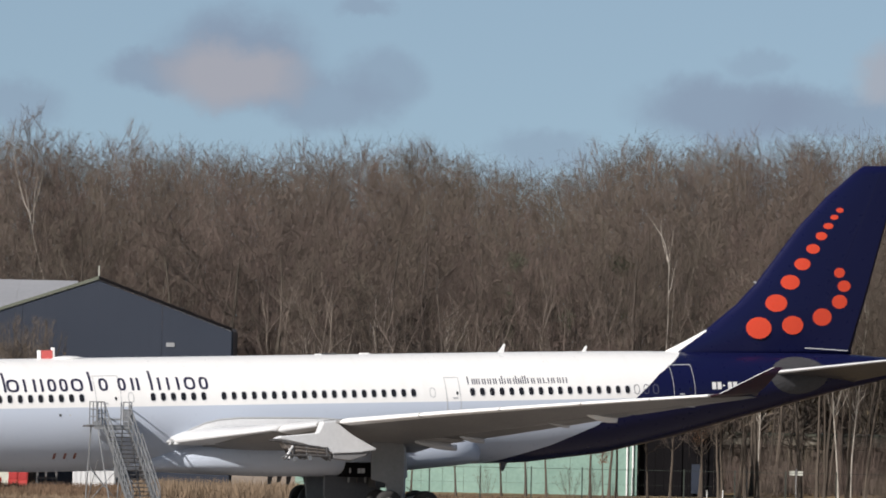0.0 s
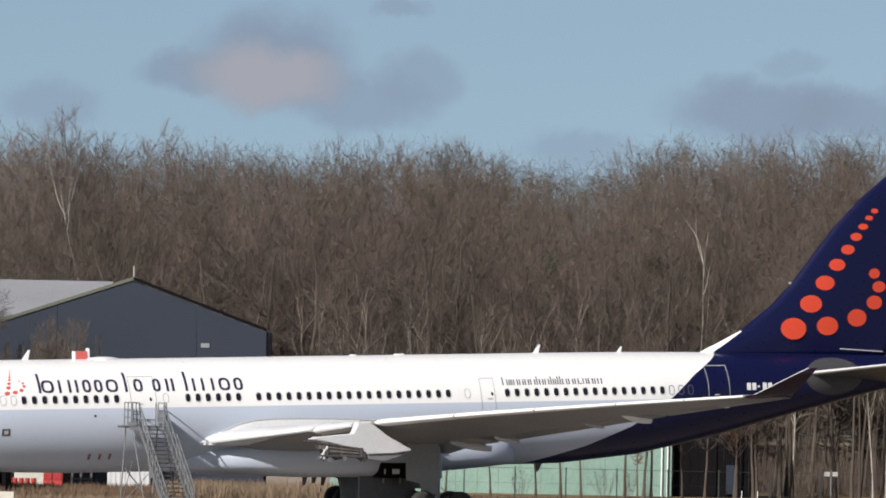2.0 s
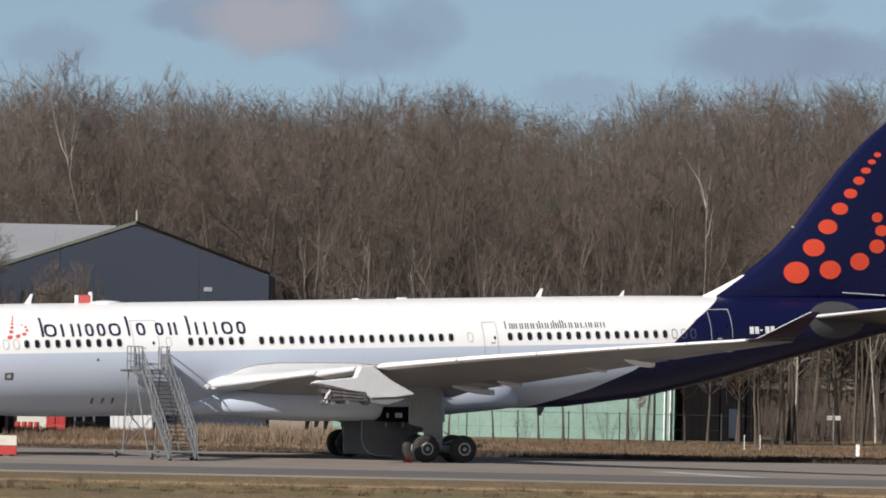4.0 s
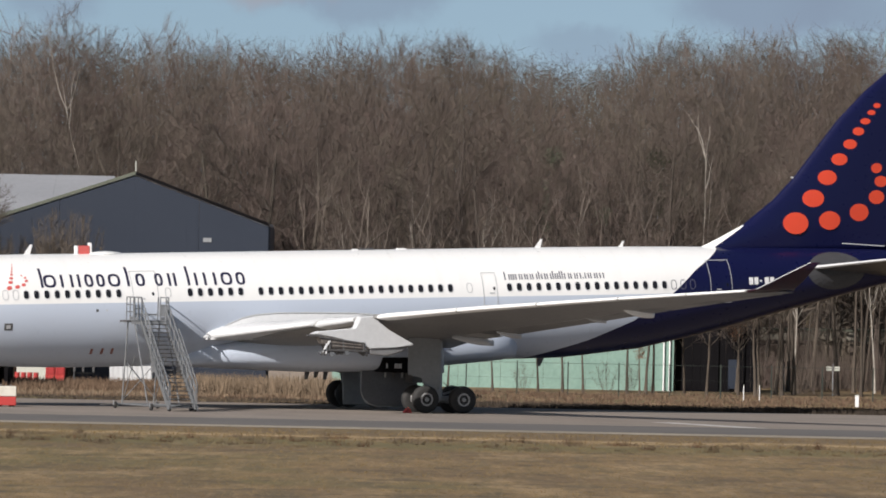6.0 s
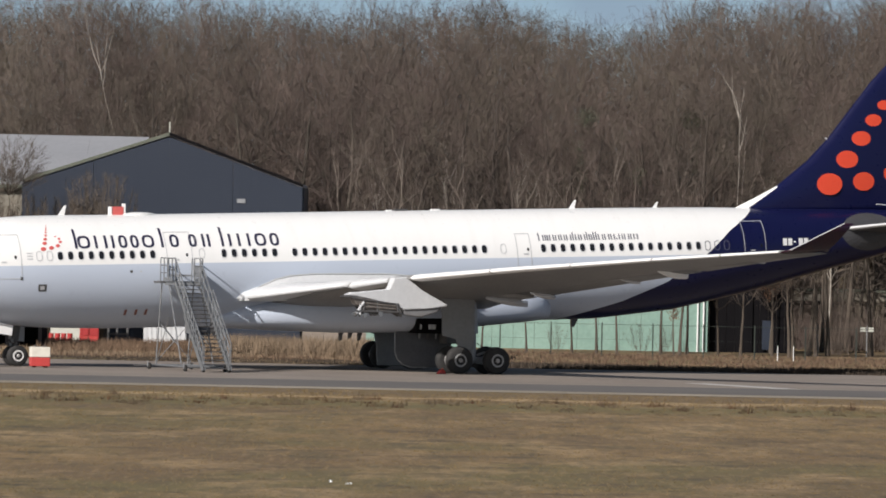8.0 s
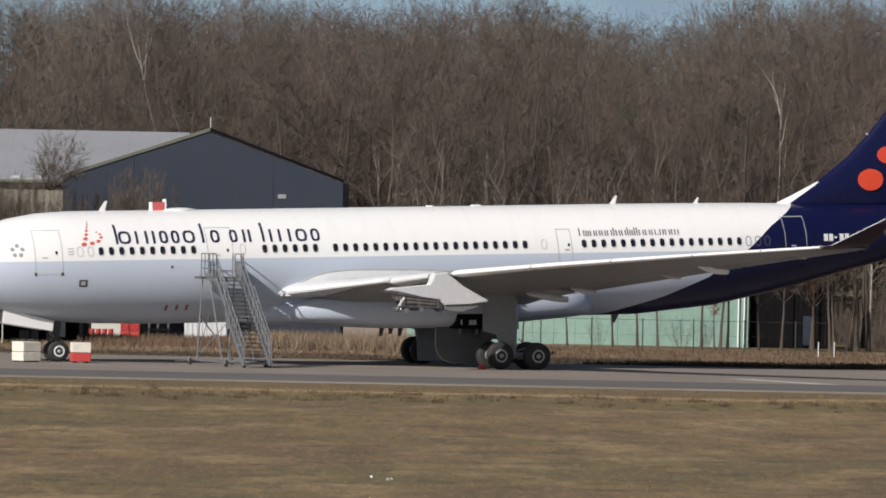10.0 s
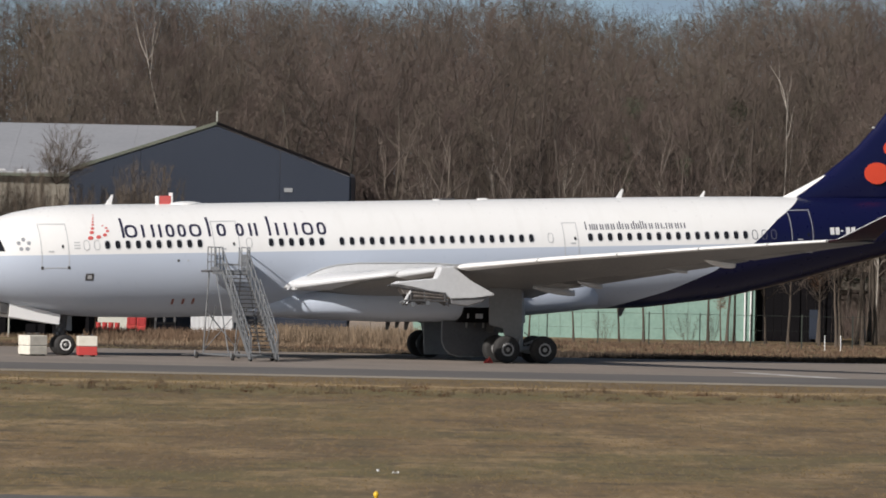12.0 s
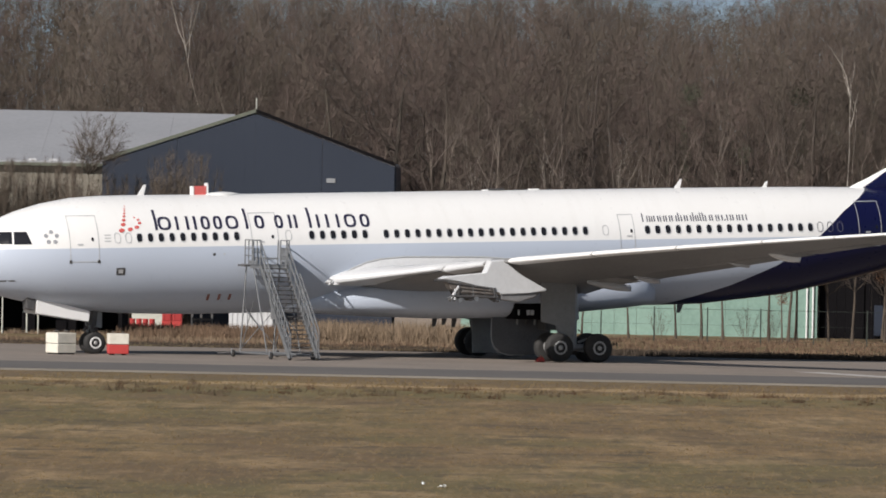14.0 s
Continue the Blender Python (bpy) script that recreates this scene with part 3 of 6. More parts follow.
def build_markings():
    """Plain shapes in the livery's colours where its titles and emblem stand."""
    def to_x(p):
        return 8.87 + (p - 233.6) * 0.02926

    base, mid, tall, w = 1.20, 1.82, 2.14, 0.15
    # plain shapes: r is an upright bar, t a tall bar, p two bars, o an oval ring, x a tall bar with a ring
    cells = [(233.6, 262, "x"), (269.5, 281, "r"), (287, 305, "p"), (312, 328, "o"), (333, 348.5, "o"), (354, 376, "o"), (387, 392, "t"), (403, 420, "o"),
             (437, 452, "o"), (461, 465, "r"), (471, 482, "r"), (495, 500, "t"), (509, 513, "r"), (525, 548, "p"), (556, 577, "o"), (583, 600, "o")]

    def bar(x, z1):
        bm = bmesh.new()
        patch(bm, x, x + w, base, z1, 0.013, 1, 4)
        part("title_bar", bm, NAVY_INK, fuselage, "dark title bar")

    def ring(x0, x1):
        bm = bmesh.new()
        cx, rx, cz, rz, n = (x0 + x1) / 2, (x1 - x0) / 2, (base + mid) / 2, (mid - base) / 2, 20
        a = [bm.verts.new(skin(cx + rx * squarish(k * math.tau / n)[0], cz + rz * squarish(k * math.tau / n)[1], 0.013)) for k in range(n)]
        b = [bm.verts.new(skin(cx + (rx - w) * squarish(k * math.tau / n)[0], cz + (rz - w * 0.8) * squarish(k * math.tau / n)[1], 0.013)) for k in range(n)]
        for k in range(n):
            bm.faces.new((a[k], a[(k + 1) % n], b[(k + 1) % n], b[k]))
        part("title_ring", bm, NAVY_INK, fuselage, "dark oval title ring")

    w = 0.13
    for a, b, shape in cells:
        x0, x1 = to_x(a), to_x(b) - 0.02
        if shape in "rp":
            bar(x0, mid)
        if shape in "tx":
            bar(x0, tall)
        if shape == "p":
            bar(x1 - w, mid)
        if shape == "o":
            ring(x0, x1)
        if shape == "x":
            ring(x0 + w + 0.03, x1)
    # the smaller line over the rear windows
    x = 33.45
    for width, high in ((0.30, 1), (0.18, 0), (0.26, 0), (0.24, 0), (0.24, 0), (0.28, 0), (0.08, 1), (0.24, 0), (0.26, 0), (0.07, 1), (0.18, 0), (0.07, 1), (0.07, 1), (0.28, 0), (0.28, 0), (0.24, 0), (0.08, 2), (0.24, 0), (0.28, 0), (0.42, 0)):
        z1 = 1.24 + (0.40 if high == 1 else 0.28) if high != 2 else 1.31
        starts = [x] if width < 0.1 else [x, x + width - 0.065] if width < 0.4 else [x, x + 0.17, x + width - 0.065]
        for k, xs in enumerate(starts):
            bm = bmesh.new()
            patch(bm, xs, xs + 0.065, 1.24, z1 if k == 0 else 1.52, 0.013, 1, 2)
            part("small_title_bar", bm, GREY_INK, fuselage, "thin grey title bar")
        x += width + 0.062
    # registration as plain bars
    for i in range(5):
        bm = bmesh.new()
        x0 = 47.05 + i * 0.31
        patch(bm, x0, x0 + (0.24 if i != 2 else 0.14), 0.80 if i != 2 else 0.94, 1.16 if i != 2 else 1.02, 0.014, 1, 2)
        part("marking_bar", bm, WHITE, fuselage, "white marking bars")
    # dotted emblem ahead of the titles
    for px, py, r in ((428, 243, 12), (437, 220, 10), (443, 203, 8), (448, 188, 6.5), (452, 176, 5), (456, 166, 4.2), (459, 158, 3.5), (463, 148, 2.5), (462, 239, 11), (489, 231, 9.5), (503, 215, 7.5), (500, 202, 6), (487, 193, 4)):
        bm = bmesh.new()
        disc(bm, 7.22 + (px - 428) * 0.01245, 1.21 + (243 - py) * 0.01180, r * 0.0120, r * 0.0082, 0.014, 12, lean=0.3)
        part("emblem_dot", bm, FADED, fuselage, "faded red emblem dot")
    # ring of small stars ahead of the front door, as bars
    for k in range(5):
        a = math.radians(90 + 72 * k)
        bm = bmesh.new()
        x, z = 3.88 + 0.25 * math.cos(a), 0.93 + 0.25 * math.sin(a)
        disc(bm, x, z, 0.11, 0.11, 0.014, 5)
        part("badge_mark", bm, BADGE, fuselage)
    # service hatches and vents low on the side
    for x0, x1, z0, z1, m in ((6.90, 7.32, -0.86, -0.52, DARKMETAL), (7.0, 7.22, -0.78, -0.60, PALE), (11.62, 11.74, -0.02, 0.10, DARKMETAL), (12.14, 12.22, 0.0, 0.08, SEAM),
                              (11.55, 11.68, -2.12, -1.84, OXIDE), (12.10, 12.23, -2.12, -1.84, OXIDE), (12.62, 12.75, -2.12, -1.84, OXIDE), (1.6, 2.3, -1.1, -1.04, DARKMETAL)):
        bm = bmesh.new()
        patch(bm, x0, x1, z0, z1, 0.014 if m is not PALE else 0.02, 1, 1)
        part("service_hatch", bm, m, fuselage)
    # faint door number panels near the front door
    for k in range(3):
        bm = bmesh.new()
        patch(bm, 6.35, 6.65, 0.70 + 0.14 * k, 0.75 + 0.14 * k, 0.014, 1, 1)
        part("notice_bar", bm, SEAM, fuselage)


build_markings()


def airfoil(x, chord, y, z, thick, twist=0.0, n=11, low=1.0):
    """A closed ring of points of a cambered section, leading edge at x."""
    ring = []
    for i in range(2 * n):
        t = i / n
        upper = t <= 1
        c = (1 - math.cos(math.pi * (1 - t if upper else t - 1))) / 2
        half = 5 * thick * (0.2969 * math.sqrt(c) - 0.126 * c - 0.3516 * c * c + 0.2843 * c ** 3 - 0.1036 * c ** 4)
        camber = 0.018 * math.sin(math.pi * c)
        zz = camber + (half if upper else -half * low)
        ring.append((x + chord * c, y, z + chord * zz - math.tan(twist) * chord * c))
    return ring


# span station, leading edge, chord, height, thickness, twist in degrees
WING = [(1.5, 18.6, 11.3, -1.55, 0.155, 4.0), (3.1, 19.45, 10.4, -1.38, 0.15, 4.0), (6.2, 21.35, 8.75, -0.86, 0.120, 5.0), (9.4, 23.33, 7.15, -0.42, 0.090, 7.6),
        (15.0, 26.80, 5.55, 0.06, 0.085, 8.2), (22.0, 31.12, 3.95, 0.55, 0.080, 6.4), (28.6, 35.20, 2.45, 0.96, 0.08, 2.6)]


def wing_at(v):
    return lerp(WING, v)


def build_wing(side):
    """side -1 is port, +1 starboard."""
    steps = [1.5, 2.3, 3.1, 4.6, 6.2, 7.8, 9.4, 12, 15, 18.5, 22, 25.5, 28.6]
    rings = []
    for v in steps:
        x, ch, z, th, tw = wing_at(v)
        rings.append(airfoil(x, ch, side * v, z, th, radians(tw), 11, 0.55))
    wing = hull_part("wing", loft(bmesh.new(), rings), WINGGREY, "grey swept wing", smooth=True)
    # root fillet that runs forward along the cabin
    bm = bmesh.new()
    rings = []
    for v, x, ch, z, th in ((2.2, 17.1, 9.8, -1.40, 0.15), (2.9, 17.6, 9.3, -1.36, 0.15), (3.6, 18.5, 8.6, -1.24, 0.14), (4.8, 20.05, 7.5, -1.02, 0.125), (6.6, 21.3, 6.5, -0.78, 0.11)):
        rings.append(airfoil(x, ch, side * v, z, th, radians(2.5), 11, 0.30))
    part("root_fillet", loft(bm, rings), LIGHT, wing, "light grey leading-edge root fillet", smooth=True)
    # raised fairing where the wing meets the cabin, with a seal along its upper edge
    rings, seal = [], []
    for x, top in ((17.45, -1.44), (17.9, -1.13), (18.5, -0.75), (19.25, -0.46), (20.0, -0.30), (21.1, -0.23), (23.0, -0.25), (25.2, -0.30), (27.5, -0.50), (29.5, -0.95)):
        low, outer = lerp([(17.4, -1.50, 2.84), (18.5, -1.50, 3.0), (20.0, -1.55, 3.2), (21.1, -1.60, 3.5), (30.0, -1.60, 3.5)], x)
        tall = top - low
        rings.append([(x, side * min(v, outer), low + tall * f) for v, f in ((1.8, 1.0), (2.70, 1.0), (2.86, 0.97), (2.98, 0.72), (3.12, 0.45), (3.30, 0.2), (3.5, 0.0), (1.8, 0.0))])
        seal.append((x, side * 2.86, top))
    part("wing_root_fairing", loft(bmesh.new(), rings), LIGHT, wing, "light grey fairing at the wing root", smooth=True)
    bm = bmesh.new()
    for a, b in zip(seal, seal[1:]):
        rod(bm, a, b, 0.035, n=6)
    part("fairing_seal", bm, SEAM, wing, "grey seal along the fairing")
    # bare bright slats along the leading edge, with narrow breaks between them
    for v0, v1 in ((6.7, 8.7), (9.95, 14.0), (14.06, 18.1), (18.16, 22.2), (22.26, 25.6), (25.66, 28.5)):
        bm = bmesh.new()
        rows = []
        for v in (v0, v0 + (v1 - v0) / 3, v0 + (v1 - v0) * 2 / 3, v1):
            x, ch, z, th, tw = wing_at(v)
            shape = airfoil(x, ch, side * v, z, th, radians(tw), 11, 0.55)
            rows.append([bm.verts.new((p[0] - 0.015, p[1], p[2] + 0.012 * (1 if k < 2 else -1 if k > 2 else 0))) for k, p in enumerate(shape[9:14])])
        for a, b in zip(rows, rows[1:]):
            for q in range(len(a) - 1):
                bm.faces.new((a[q], a[q + 1], b[q + 1], b[q]))
        part("slat", bm, WHITE if v0 > 9 else LIGHT, wing, "bright slat edge", smooth=True)
    # flap and aileron panels hang a little below the trailing edge
    for name, v0, v1 in (("flap", 3.4, 9.2), ("flap", 9.5, 20.6), ("aileron", 20.9, 24.4), ("aileron", 24.5, 27.8)):
        rings = []
        for v in (v0, (v0 + v1) / 2, v1):
            x, ch, z, th, tw = wing_at(v)
            depth = 0.20 * ch
            xs = x + ch * 0.83
            zs = z - math.tan(radians(tw)) * ch * 0.83 + ch * 0.004
            rings.append(airfoil(xs, depth, side * v, zs, 0.10, radians(tw + 2.5), 6))
        part(name, loft(bmesh.new(), rings), WINGGREY, wing, "grey trailing-edge panel", smooth=True)
    # winglet
    rings = []
    for v, x, ch, z, th in ((28.6, 35.20, 2.45, 0.94, 0.09), (28.85, 35.62, 2.0, 1.06, 0.08), (29.1, 36.3, 1.62, 1.40, 0.07), (29.4, 37.2, 1.05, 1.86, 0.07), (29.7, 38.04, 0.47, 2.28, 0.07)):
        ring = airfoil(0, ch, 0, 0, th)
        k = min(1.0, (v - 28.6) / 0.5)
        rings.append([(x + p[0], side * (v - k * p[2]), z + (1 - k) * p[2]) for p in ring])
    tip = part("winglet", loft(bmesh.new(), rings), WINGLET, wing, "dark red and navy winglet", smooth=True)
    bm = bmesh.new()
    for a, b in zip(rings[1:], rings[2:]):
        rod(bm, a[11], b[11], 0.022, n=6)
    part("winglet_edge", bm, LIGHT, tip, "pale winglet leading edge")
    # canoe fairings under the trailing edge
    for v, length, wide, past in ((7.4, 2.2, 0.19, 0.6), (10.4, 1.3, 0.16, 0.30), (16.4, 1.1, 0.13, 0.25), (19.4, 1.6, 0.27, 0.30)):
        x, ch, z, th, tw = wing_at(v)
        end = x + ch + past
        slope = math.tan(radians(tw + 3))
        rings = []
        for k in range(9):
            f = k / 8
            r = wide * max(0.05, math.sin(math.pi * (0.03 + 0.80 * f))) ** 0.5
            xx = end - length + length * f
            zz = z - slope * (xx - x) + 0.27
            rings.append([(xx, side * v + 0.8 * r * math.cos(i * math.tau / 12), zz + 1.1 * r * math.sin(i * math.tau / 12)) for i in range(12)])
        part("flap_fairing", loft(bmesh.new(), rings), WHITE if v > 19 else PALE, wing, "white flap track fairing", smooth=True)
    # engine pylon, with nothing hung from it
    y = side * 9.4
    prof = [(20.45, -1.14), (20.75, -1.02), (22.74, -0.98), (22.80, -0.62), (22.92, -0.34), (23.60, -0.30), (23.76, -0.60), (24.36, -0.98), (25.70, -1.71), (25.66, -1.80), (24.74, -1.87), (23.40, -1.93), (23.25, -1.73), (21.92, -1.40)]
    pyl = part("engine_pylon", prism(bmesh.new(), prof, y - 0.32, y + 0.32, 0.07), LIGHT, wing, "light grey empty engine pylon")
    part("pylon_heel", prism(bmesh.new(), [(23.40, -1.90), (25.50, -1.80), (25.15, -2.08), (24.35, -2.30), (23.42, -2.18)], y - 0.22, y + 0.22, 0.06), HEEL, pyl, "grey pylon heel")
    part("mount_beam", prism(bmesh.new(), [(20.72, -1.22), (21.3, -1.30), (23.06, -1.60), (23.2, -2.02), (22.6, -2.0), (21.5, -1.86), (20.95, -1.62)], y - 0.30, y + 0.30, 0.03), RUSTY, pyl, "bare stained mount beam")
    struts = (((20.3, -1.22), (21.0, -1.26)), ((20.95, -1.4), (21.35, -2.15)), ((21.5, -1.7), (21.05, -2.18)), ((21.5, -1.75), (21.9, -2.15)), ((22.4, -1.95), (21.9, -2.15)), ((22.9, -2.0), (23.3, -2.25)))
    for a, b in struts:
        for dy in (-0.25, 0.25):
            part("mount_strut", rod(bmesh.new(), (a[0], y + dy, a[1]), (b[0], y + dy, b[1]), 0.055, n=6), DARKMETAL, pyl, "dark mount strut")
    face = y + (-0.33 if side < 0 else 0.33)
    for a, b, r, m in (((20.75, -1.30), (23.1, -1.66), 0.05, DARKMETAL), ((20.9, -1.94), (23.25, -2.04), 0.06, DARKMETAL), ((21.35, -1.55), (22.95, -1.74), 0.045, RUSTY), ((21.45, -1.74), (23.0, -1.88), 0.05, RUSTY),
                       ((21.32, -1.42), (21.28, -2.0), 0.05, DARKMETAL), ((22.0, -1.5), (22.02, -1.95), 0.03, GALV), ((22.55, -1.6), (22.6, -2.0), 0.035, DARKMETAL), ((23.05, -1.6), (23.1, -2.05), 0.07, DARKMETAL),
                       ((21.3, -1.5), (20.9, -2.05), 0.055, LIGHT), ((21.12, -1.62), (21.1, -2.12), 0.045, LIGHT), ((20.7, -2.06), (21.15, -1.9), 0.05, GALV)):
        part("mount_pipe", rod(bmesh.new(), (a[0], face, a[1]), (b[0], face, b[1]), r, n=6), m, pyl, "pipe on the bare engine mount")
    for xx, zz in ((21.35, -2.15), (22.15, -2.1)):
        bm = bmesh.new()
        rod(bm, (xx, y - 0.42, zz), (xx, y - 0.26, zz), 0.12, 0.09, 10)
        part("fitting", bm, GALV, pyl, "bright metal fitting")
    return wing


TAILGREY = mat("dull_tail_grey", (0.075, 0.074, 0.078), (0.055, 0.054, 0.057), rough=0.45, scale=0.7)
TRIMGREY = mat("dull_trim_metal", (0.068, 0.068, 0.073), (0.050, 0.050, 0.054), rough=0.6, scale=1.0, spec=0.3)
# A darker grey than the pylon above it.
HEEL = mat("mid_grey_heel", (0.20, 0.20, 0.205), (0.14, 0.138, 0.138), rough=0.5, scale=1.5)
BELLYDOOR = mat("dark_door_paint", (0.105, 0.11, 0.12), (0.070, 0.073, 0.08), rough=0.5, scale=1.2)
RIM = mat("bright_rim_metal", (0.46, 0.46, 0.455), (0.33, 0.33, 0.325), rough=0.4, metal=0.2, scale=4)
RUSTY = mat("stained_bare_metal", (0.10, 0.082, 0.072), (0.26, 0.24, 0.22), rough=0.6, metal=0.3, scale=3)
WINGLET = mat("dark_winglet_paint", (0.006, 0.006, 0.022), (0.040, 0.007, 0.012), rough=0.3, scale=1.6)
for side in (-1, 1):
    build_wing(side)


def build_tail():
    # fin: leading-edge and trailing-edge at each height
    edges = [(2.45, 45.35, 55.9), (2.75, 45.4, 55.95), (3.2, 46.4, 56.1), (3.8, 47.65, 56.28), (5.09, 49.4, 56.72), (6.24, 50.59, 57.08), (9.14, 53.05, 57.98), (10.59, 54.57, 58.43), (11.8, 56.1, 58.8), (12.22, 56.75, 58.93)]
    rings = []
    for z, x0, x1 in edges:
        ch = x1 - x0
        ring = airfoil(0, ch, 0, 0, 0.095 if z > 3.8 else 0.05 + 0.045 * (z - 2.45) / 1.35)
        rings.append([(x0 + p[0], p[2] - 0.018 * ch * math.sin(math.pi * p[0] / ch), z) for p in ring])
    fin = hull_part("tail_fin", loft(bmesh.new(), rings), LIVERY, "navy tail fin", smooth=True)

    def fin_y(x, z):
        x0, x1 = lerp(edges, z)
        c = (x - x0) / (x1 - x0)
        ch = x1 - x0
        half = 5 * 0.095 * ch * (0.2969 * math.sqrt(max(c, 0)) - 0.126 * c - 0.3516 * c * c + 0.2843 * c ** 3 - 0.1036 * c ** 4)
        return -half

    # along, up, and the two half sizes
    dots = [(50.52, 3.89, 0.72, 0.56), (51.55, 5.16, 0.62, 0.45), (52.37, 6.23, 0.54, 0.38), (53.08, 7.16, 0.46, 0.31), (53.70, 7.94, 0.39, 0.25), (54.19, 8.60, 0.33, 0.21), (54.60, 9.12, 0.29, 0.16),
            (54.95, 9.57, 0.23, 0.13), (55.28, 9.93, 0.21, 0.13), (52.47, 4.01, 0.62, 0.48), (54.20, 4.41, 0.56, 0.45), (55.23, 5.19, 0.46, 0.36), (55.50, 6.00, 0.39, 0.29), (55.23, 6.69, 0.32, 0.26)]
    for x, z, rx, rz in dots:
        bm = bmesh.new()
        c = bm.verts.new((x, fin_y(x, z) - 0.010, z))
        inner, rim = [[bm.verts.new((x + q * rx * math.cos(a), fin_y(x + q * rx * math.cos(a), z + q * rz * math.sin(a)) - 0.010, z + q * rz * math.sin(a))) for a in (k * math.tau / 24 for k in range(24))] for q in (0.5, 1.0)]
        for k in range(24):
            bm.faces.new((c, inner[k], inner[(k + 1) % 24]))
            bm.faces.new((inner[k], rim[k], rim[(k + 1) % 24], inner[(k + 1) % 24]))
        part("fin_dot", bm, RED, fin, "round orange-red dot", smooth=True)
    # pale strip at the fin's root and small fittings on its leading edge
    part("root_strip", rod(bmesh.new(), (53.1, -0.50, 2.82), (55.65, -0.18, 2.64), 0.03, n=6), LIGHT, fin, "pale strip at the fin root")
    for x, z in ((55.08, 10.83), (52.94, 8.65), (50.54, 6.24)):
        part("edge_fitting", rod(bmesh.new(), (x - 0.08, -0.02, z + 0.02), (x + 0.04, -0.02, z - 0.02), 0.045, n=6), LIGHT, fin, "small pale fitting")
    # rudder hinge line and static dischargers
    bm = bmesh.new()
    hinge = [(53.9 + 3.85 * k / 8, 3.9 + 8.0 * k / 8) for k in range(9)]
    left = [bm.verts.new((x - 0.015, fin_y(x - 0.015, z) - 0.004, z)) for x, z in hinge]
    right = [bm.verts.new((x + 0.015, fin_y(x + 0.015, z) - 0.004, z)) for x, z in hinge]
    for k in range(8):
        bm.faces.new((left[k], right[k], right[k + 1], left[k + 1]))
    part("rudder_seam", bm, NAVY, fin)
    # tailplanes
    for side in (-1, 1):
        rings = []
        for v, x, ch, z, th in ((0.4, 50.0, 5.6, 1.48, 0.085), (1.6, 50.75, 5.1, 1.60, 0.085), (5.5, 53.3, 3.6, 2.02, 0.08), (9.5, 56.0, 2.05, 2.45, 0.075), (9.72, 56.5, 1.5, 2.48, 0.05)):
            rings.append(airfoil(x, ch, side * v, z, th * 0.8, radians(5.0), 11, 0.5))
        stab = hull_part("tailplane", loft(bmesh.new(), rings), TAILGREY, "grey tailplane", smooth=True)
        bm = bmesh.new()
        rows = [[bm.verts.new((p[0] - 0.012, p[1], p[2] + (0.01 if k < 2 else -0.01 if k > 2 else 0))) for k, p in enumerate(ring[9:14])] for ring in rings[1:4]]
        for a, b in zip(rows, rows[1:]):
            for q in range(4):
                bm.faces.new((a[q], a[q + 1], b[q + 1], b[q]))
        part("leading_edge", bm, LIGHT, stab, "bright leading edge", smooth=True)
        bm = bmesh.new()
        n, rims = 24, []
        for q in (0.0, 0.3, 0.6, 0.85, 1.0):
            row = []
            for k in range(n):
                p = skin(52.3 + 1.75 * q * math.cos(k * math.tau / n), 1.42 + 0.95 * q * math.sin(k * math.tau / n), 0.05 - 0.03 * q)
                row.append(bm.verts.new((p.x, side * -p.y, p.z)))
            rims.append(row)
        for a, b in zip(rims, rims[1:]):
            for k in range(n):
                bm.faces.new((a[k], a[(k + 1) % n], b[(k + 1) % n], b[k]))
        bmesh.ops.remove_doubles(bm, verts=bm.verts[:], dist=0.001)
        part("trim_plate", bm, TRIMGREY, stab, "bare grey trim plate")
    # tail tip
    rings = [[(x, r * math.cos(i * math.tau / 16), z + r * math.sin(i * math.tau / 16)) for i in range(16)] for x, r, z in ((58.7, 0.30, 1.70), (59.0, 0.22, 1.74), (59.05, 0.15, 1.74))]
    hull_part("exhaust_cone", loft(bmesh.new(), rings), GREYMETAL)


build_tail()


def build_roof_fittings():
    def blade(x, h, length, material=WHITE):
        top = section(x)[0]
        bm = bmesh.new()
        prism(bm, [(x, top - 0.06), (x + length, top - 0.06), (x + length * 1.35, top + h), (x + length * 1.05, top + h)], -0.03, 0.03, 0.008)
        hull_part("antenna_blade", bm, material, "white blade antenna")

    blade(8.78, 0.48, 0.36)
    blade(36.1, 0.42, 0.34)
    blade(40.72, 0.28, 0.26)
    # low radome behind the front antennas
    rings = []
    for f in range(9):
        t = f / 8
        r = 0.13 * math.sin(math.pi * t) ** 0.7 + 0.005
        rings.append([(12.0 + 2.0 * t, 0.55 * r / 0.13 * math.cos(i * math.tau / 16), 2.80 + r * math.sin(i * math.tau / 16)) for i in range(16)])
    hull_part("radome", loft(bmesh.new(), rings), WHITE, "low white radome", smooth=True)
    bm = bmesh.new()
    box(bm, 11.62, 12.20, -0.18, 0.18, 2.72, 3.22, 0.02)
    cover = hull_part("roof_cover", bm, FADED, "bright red cover on the cabin roof")
    for x, h in ((11.55, 3.22), (12.27, 3.36)):
        bm = bmesh.new()
        box(bm, x - 0.04, x + 0.04, -0.2, 0.2, 2.70, h, 0.01)
        part("end_board", bm, WHITE, cover, "white end board")
    for x, w, h in ((26.6, 0.75, 0.09), (26.2, 0.3, 0.05), (28.6, 0.5, 0.06)):
        bm = bmesh.new()
        box(bm, x, x + w, -0.12, 0.12, 2.76, 2.82 + h, 0.03)
        hull_part("roof_fairing", bm, DARKMETAL if w > 0.7 else WHITE)


build_roof_fittings()


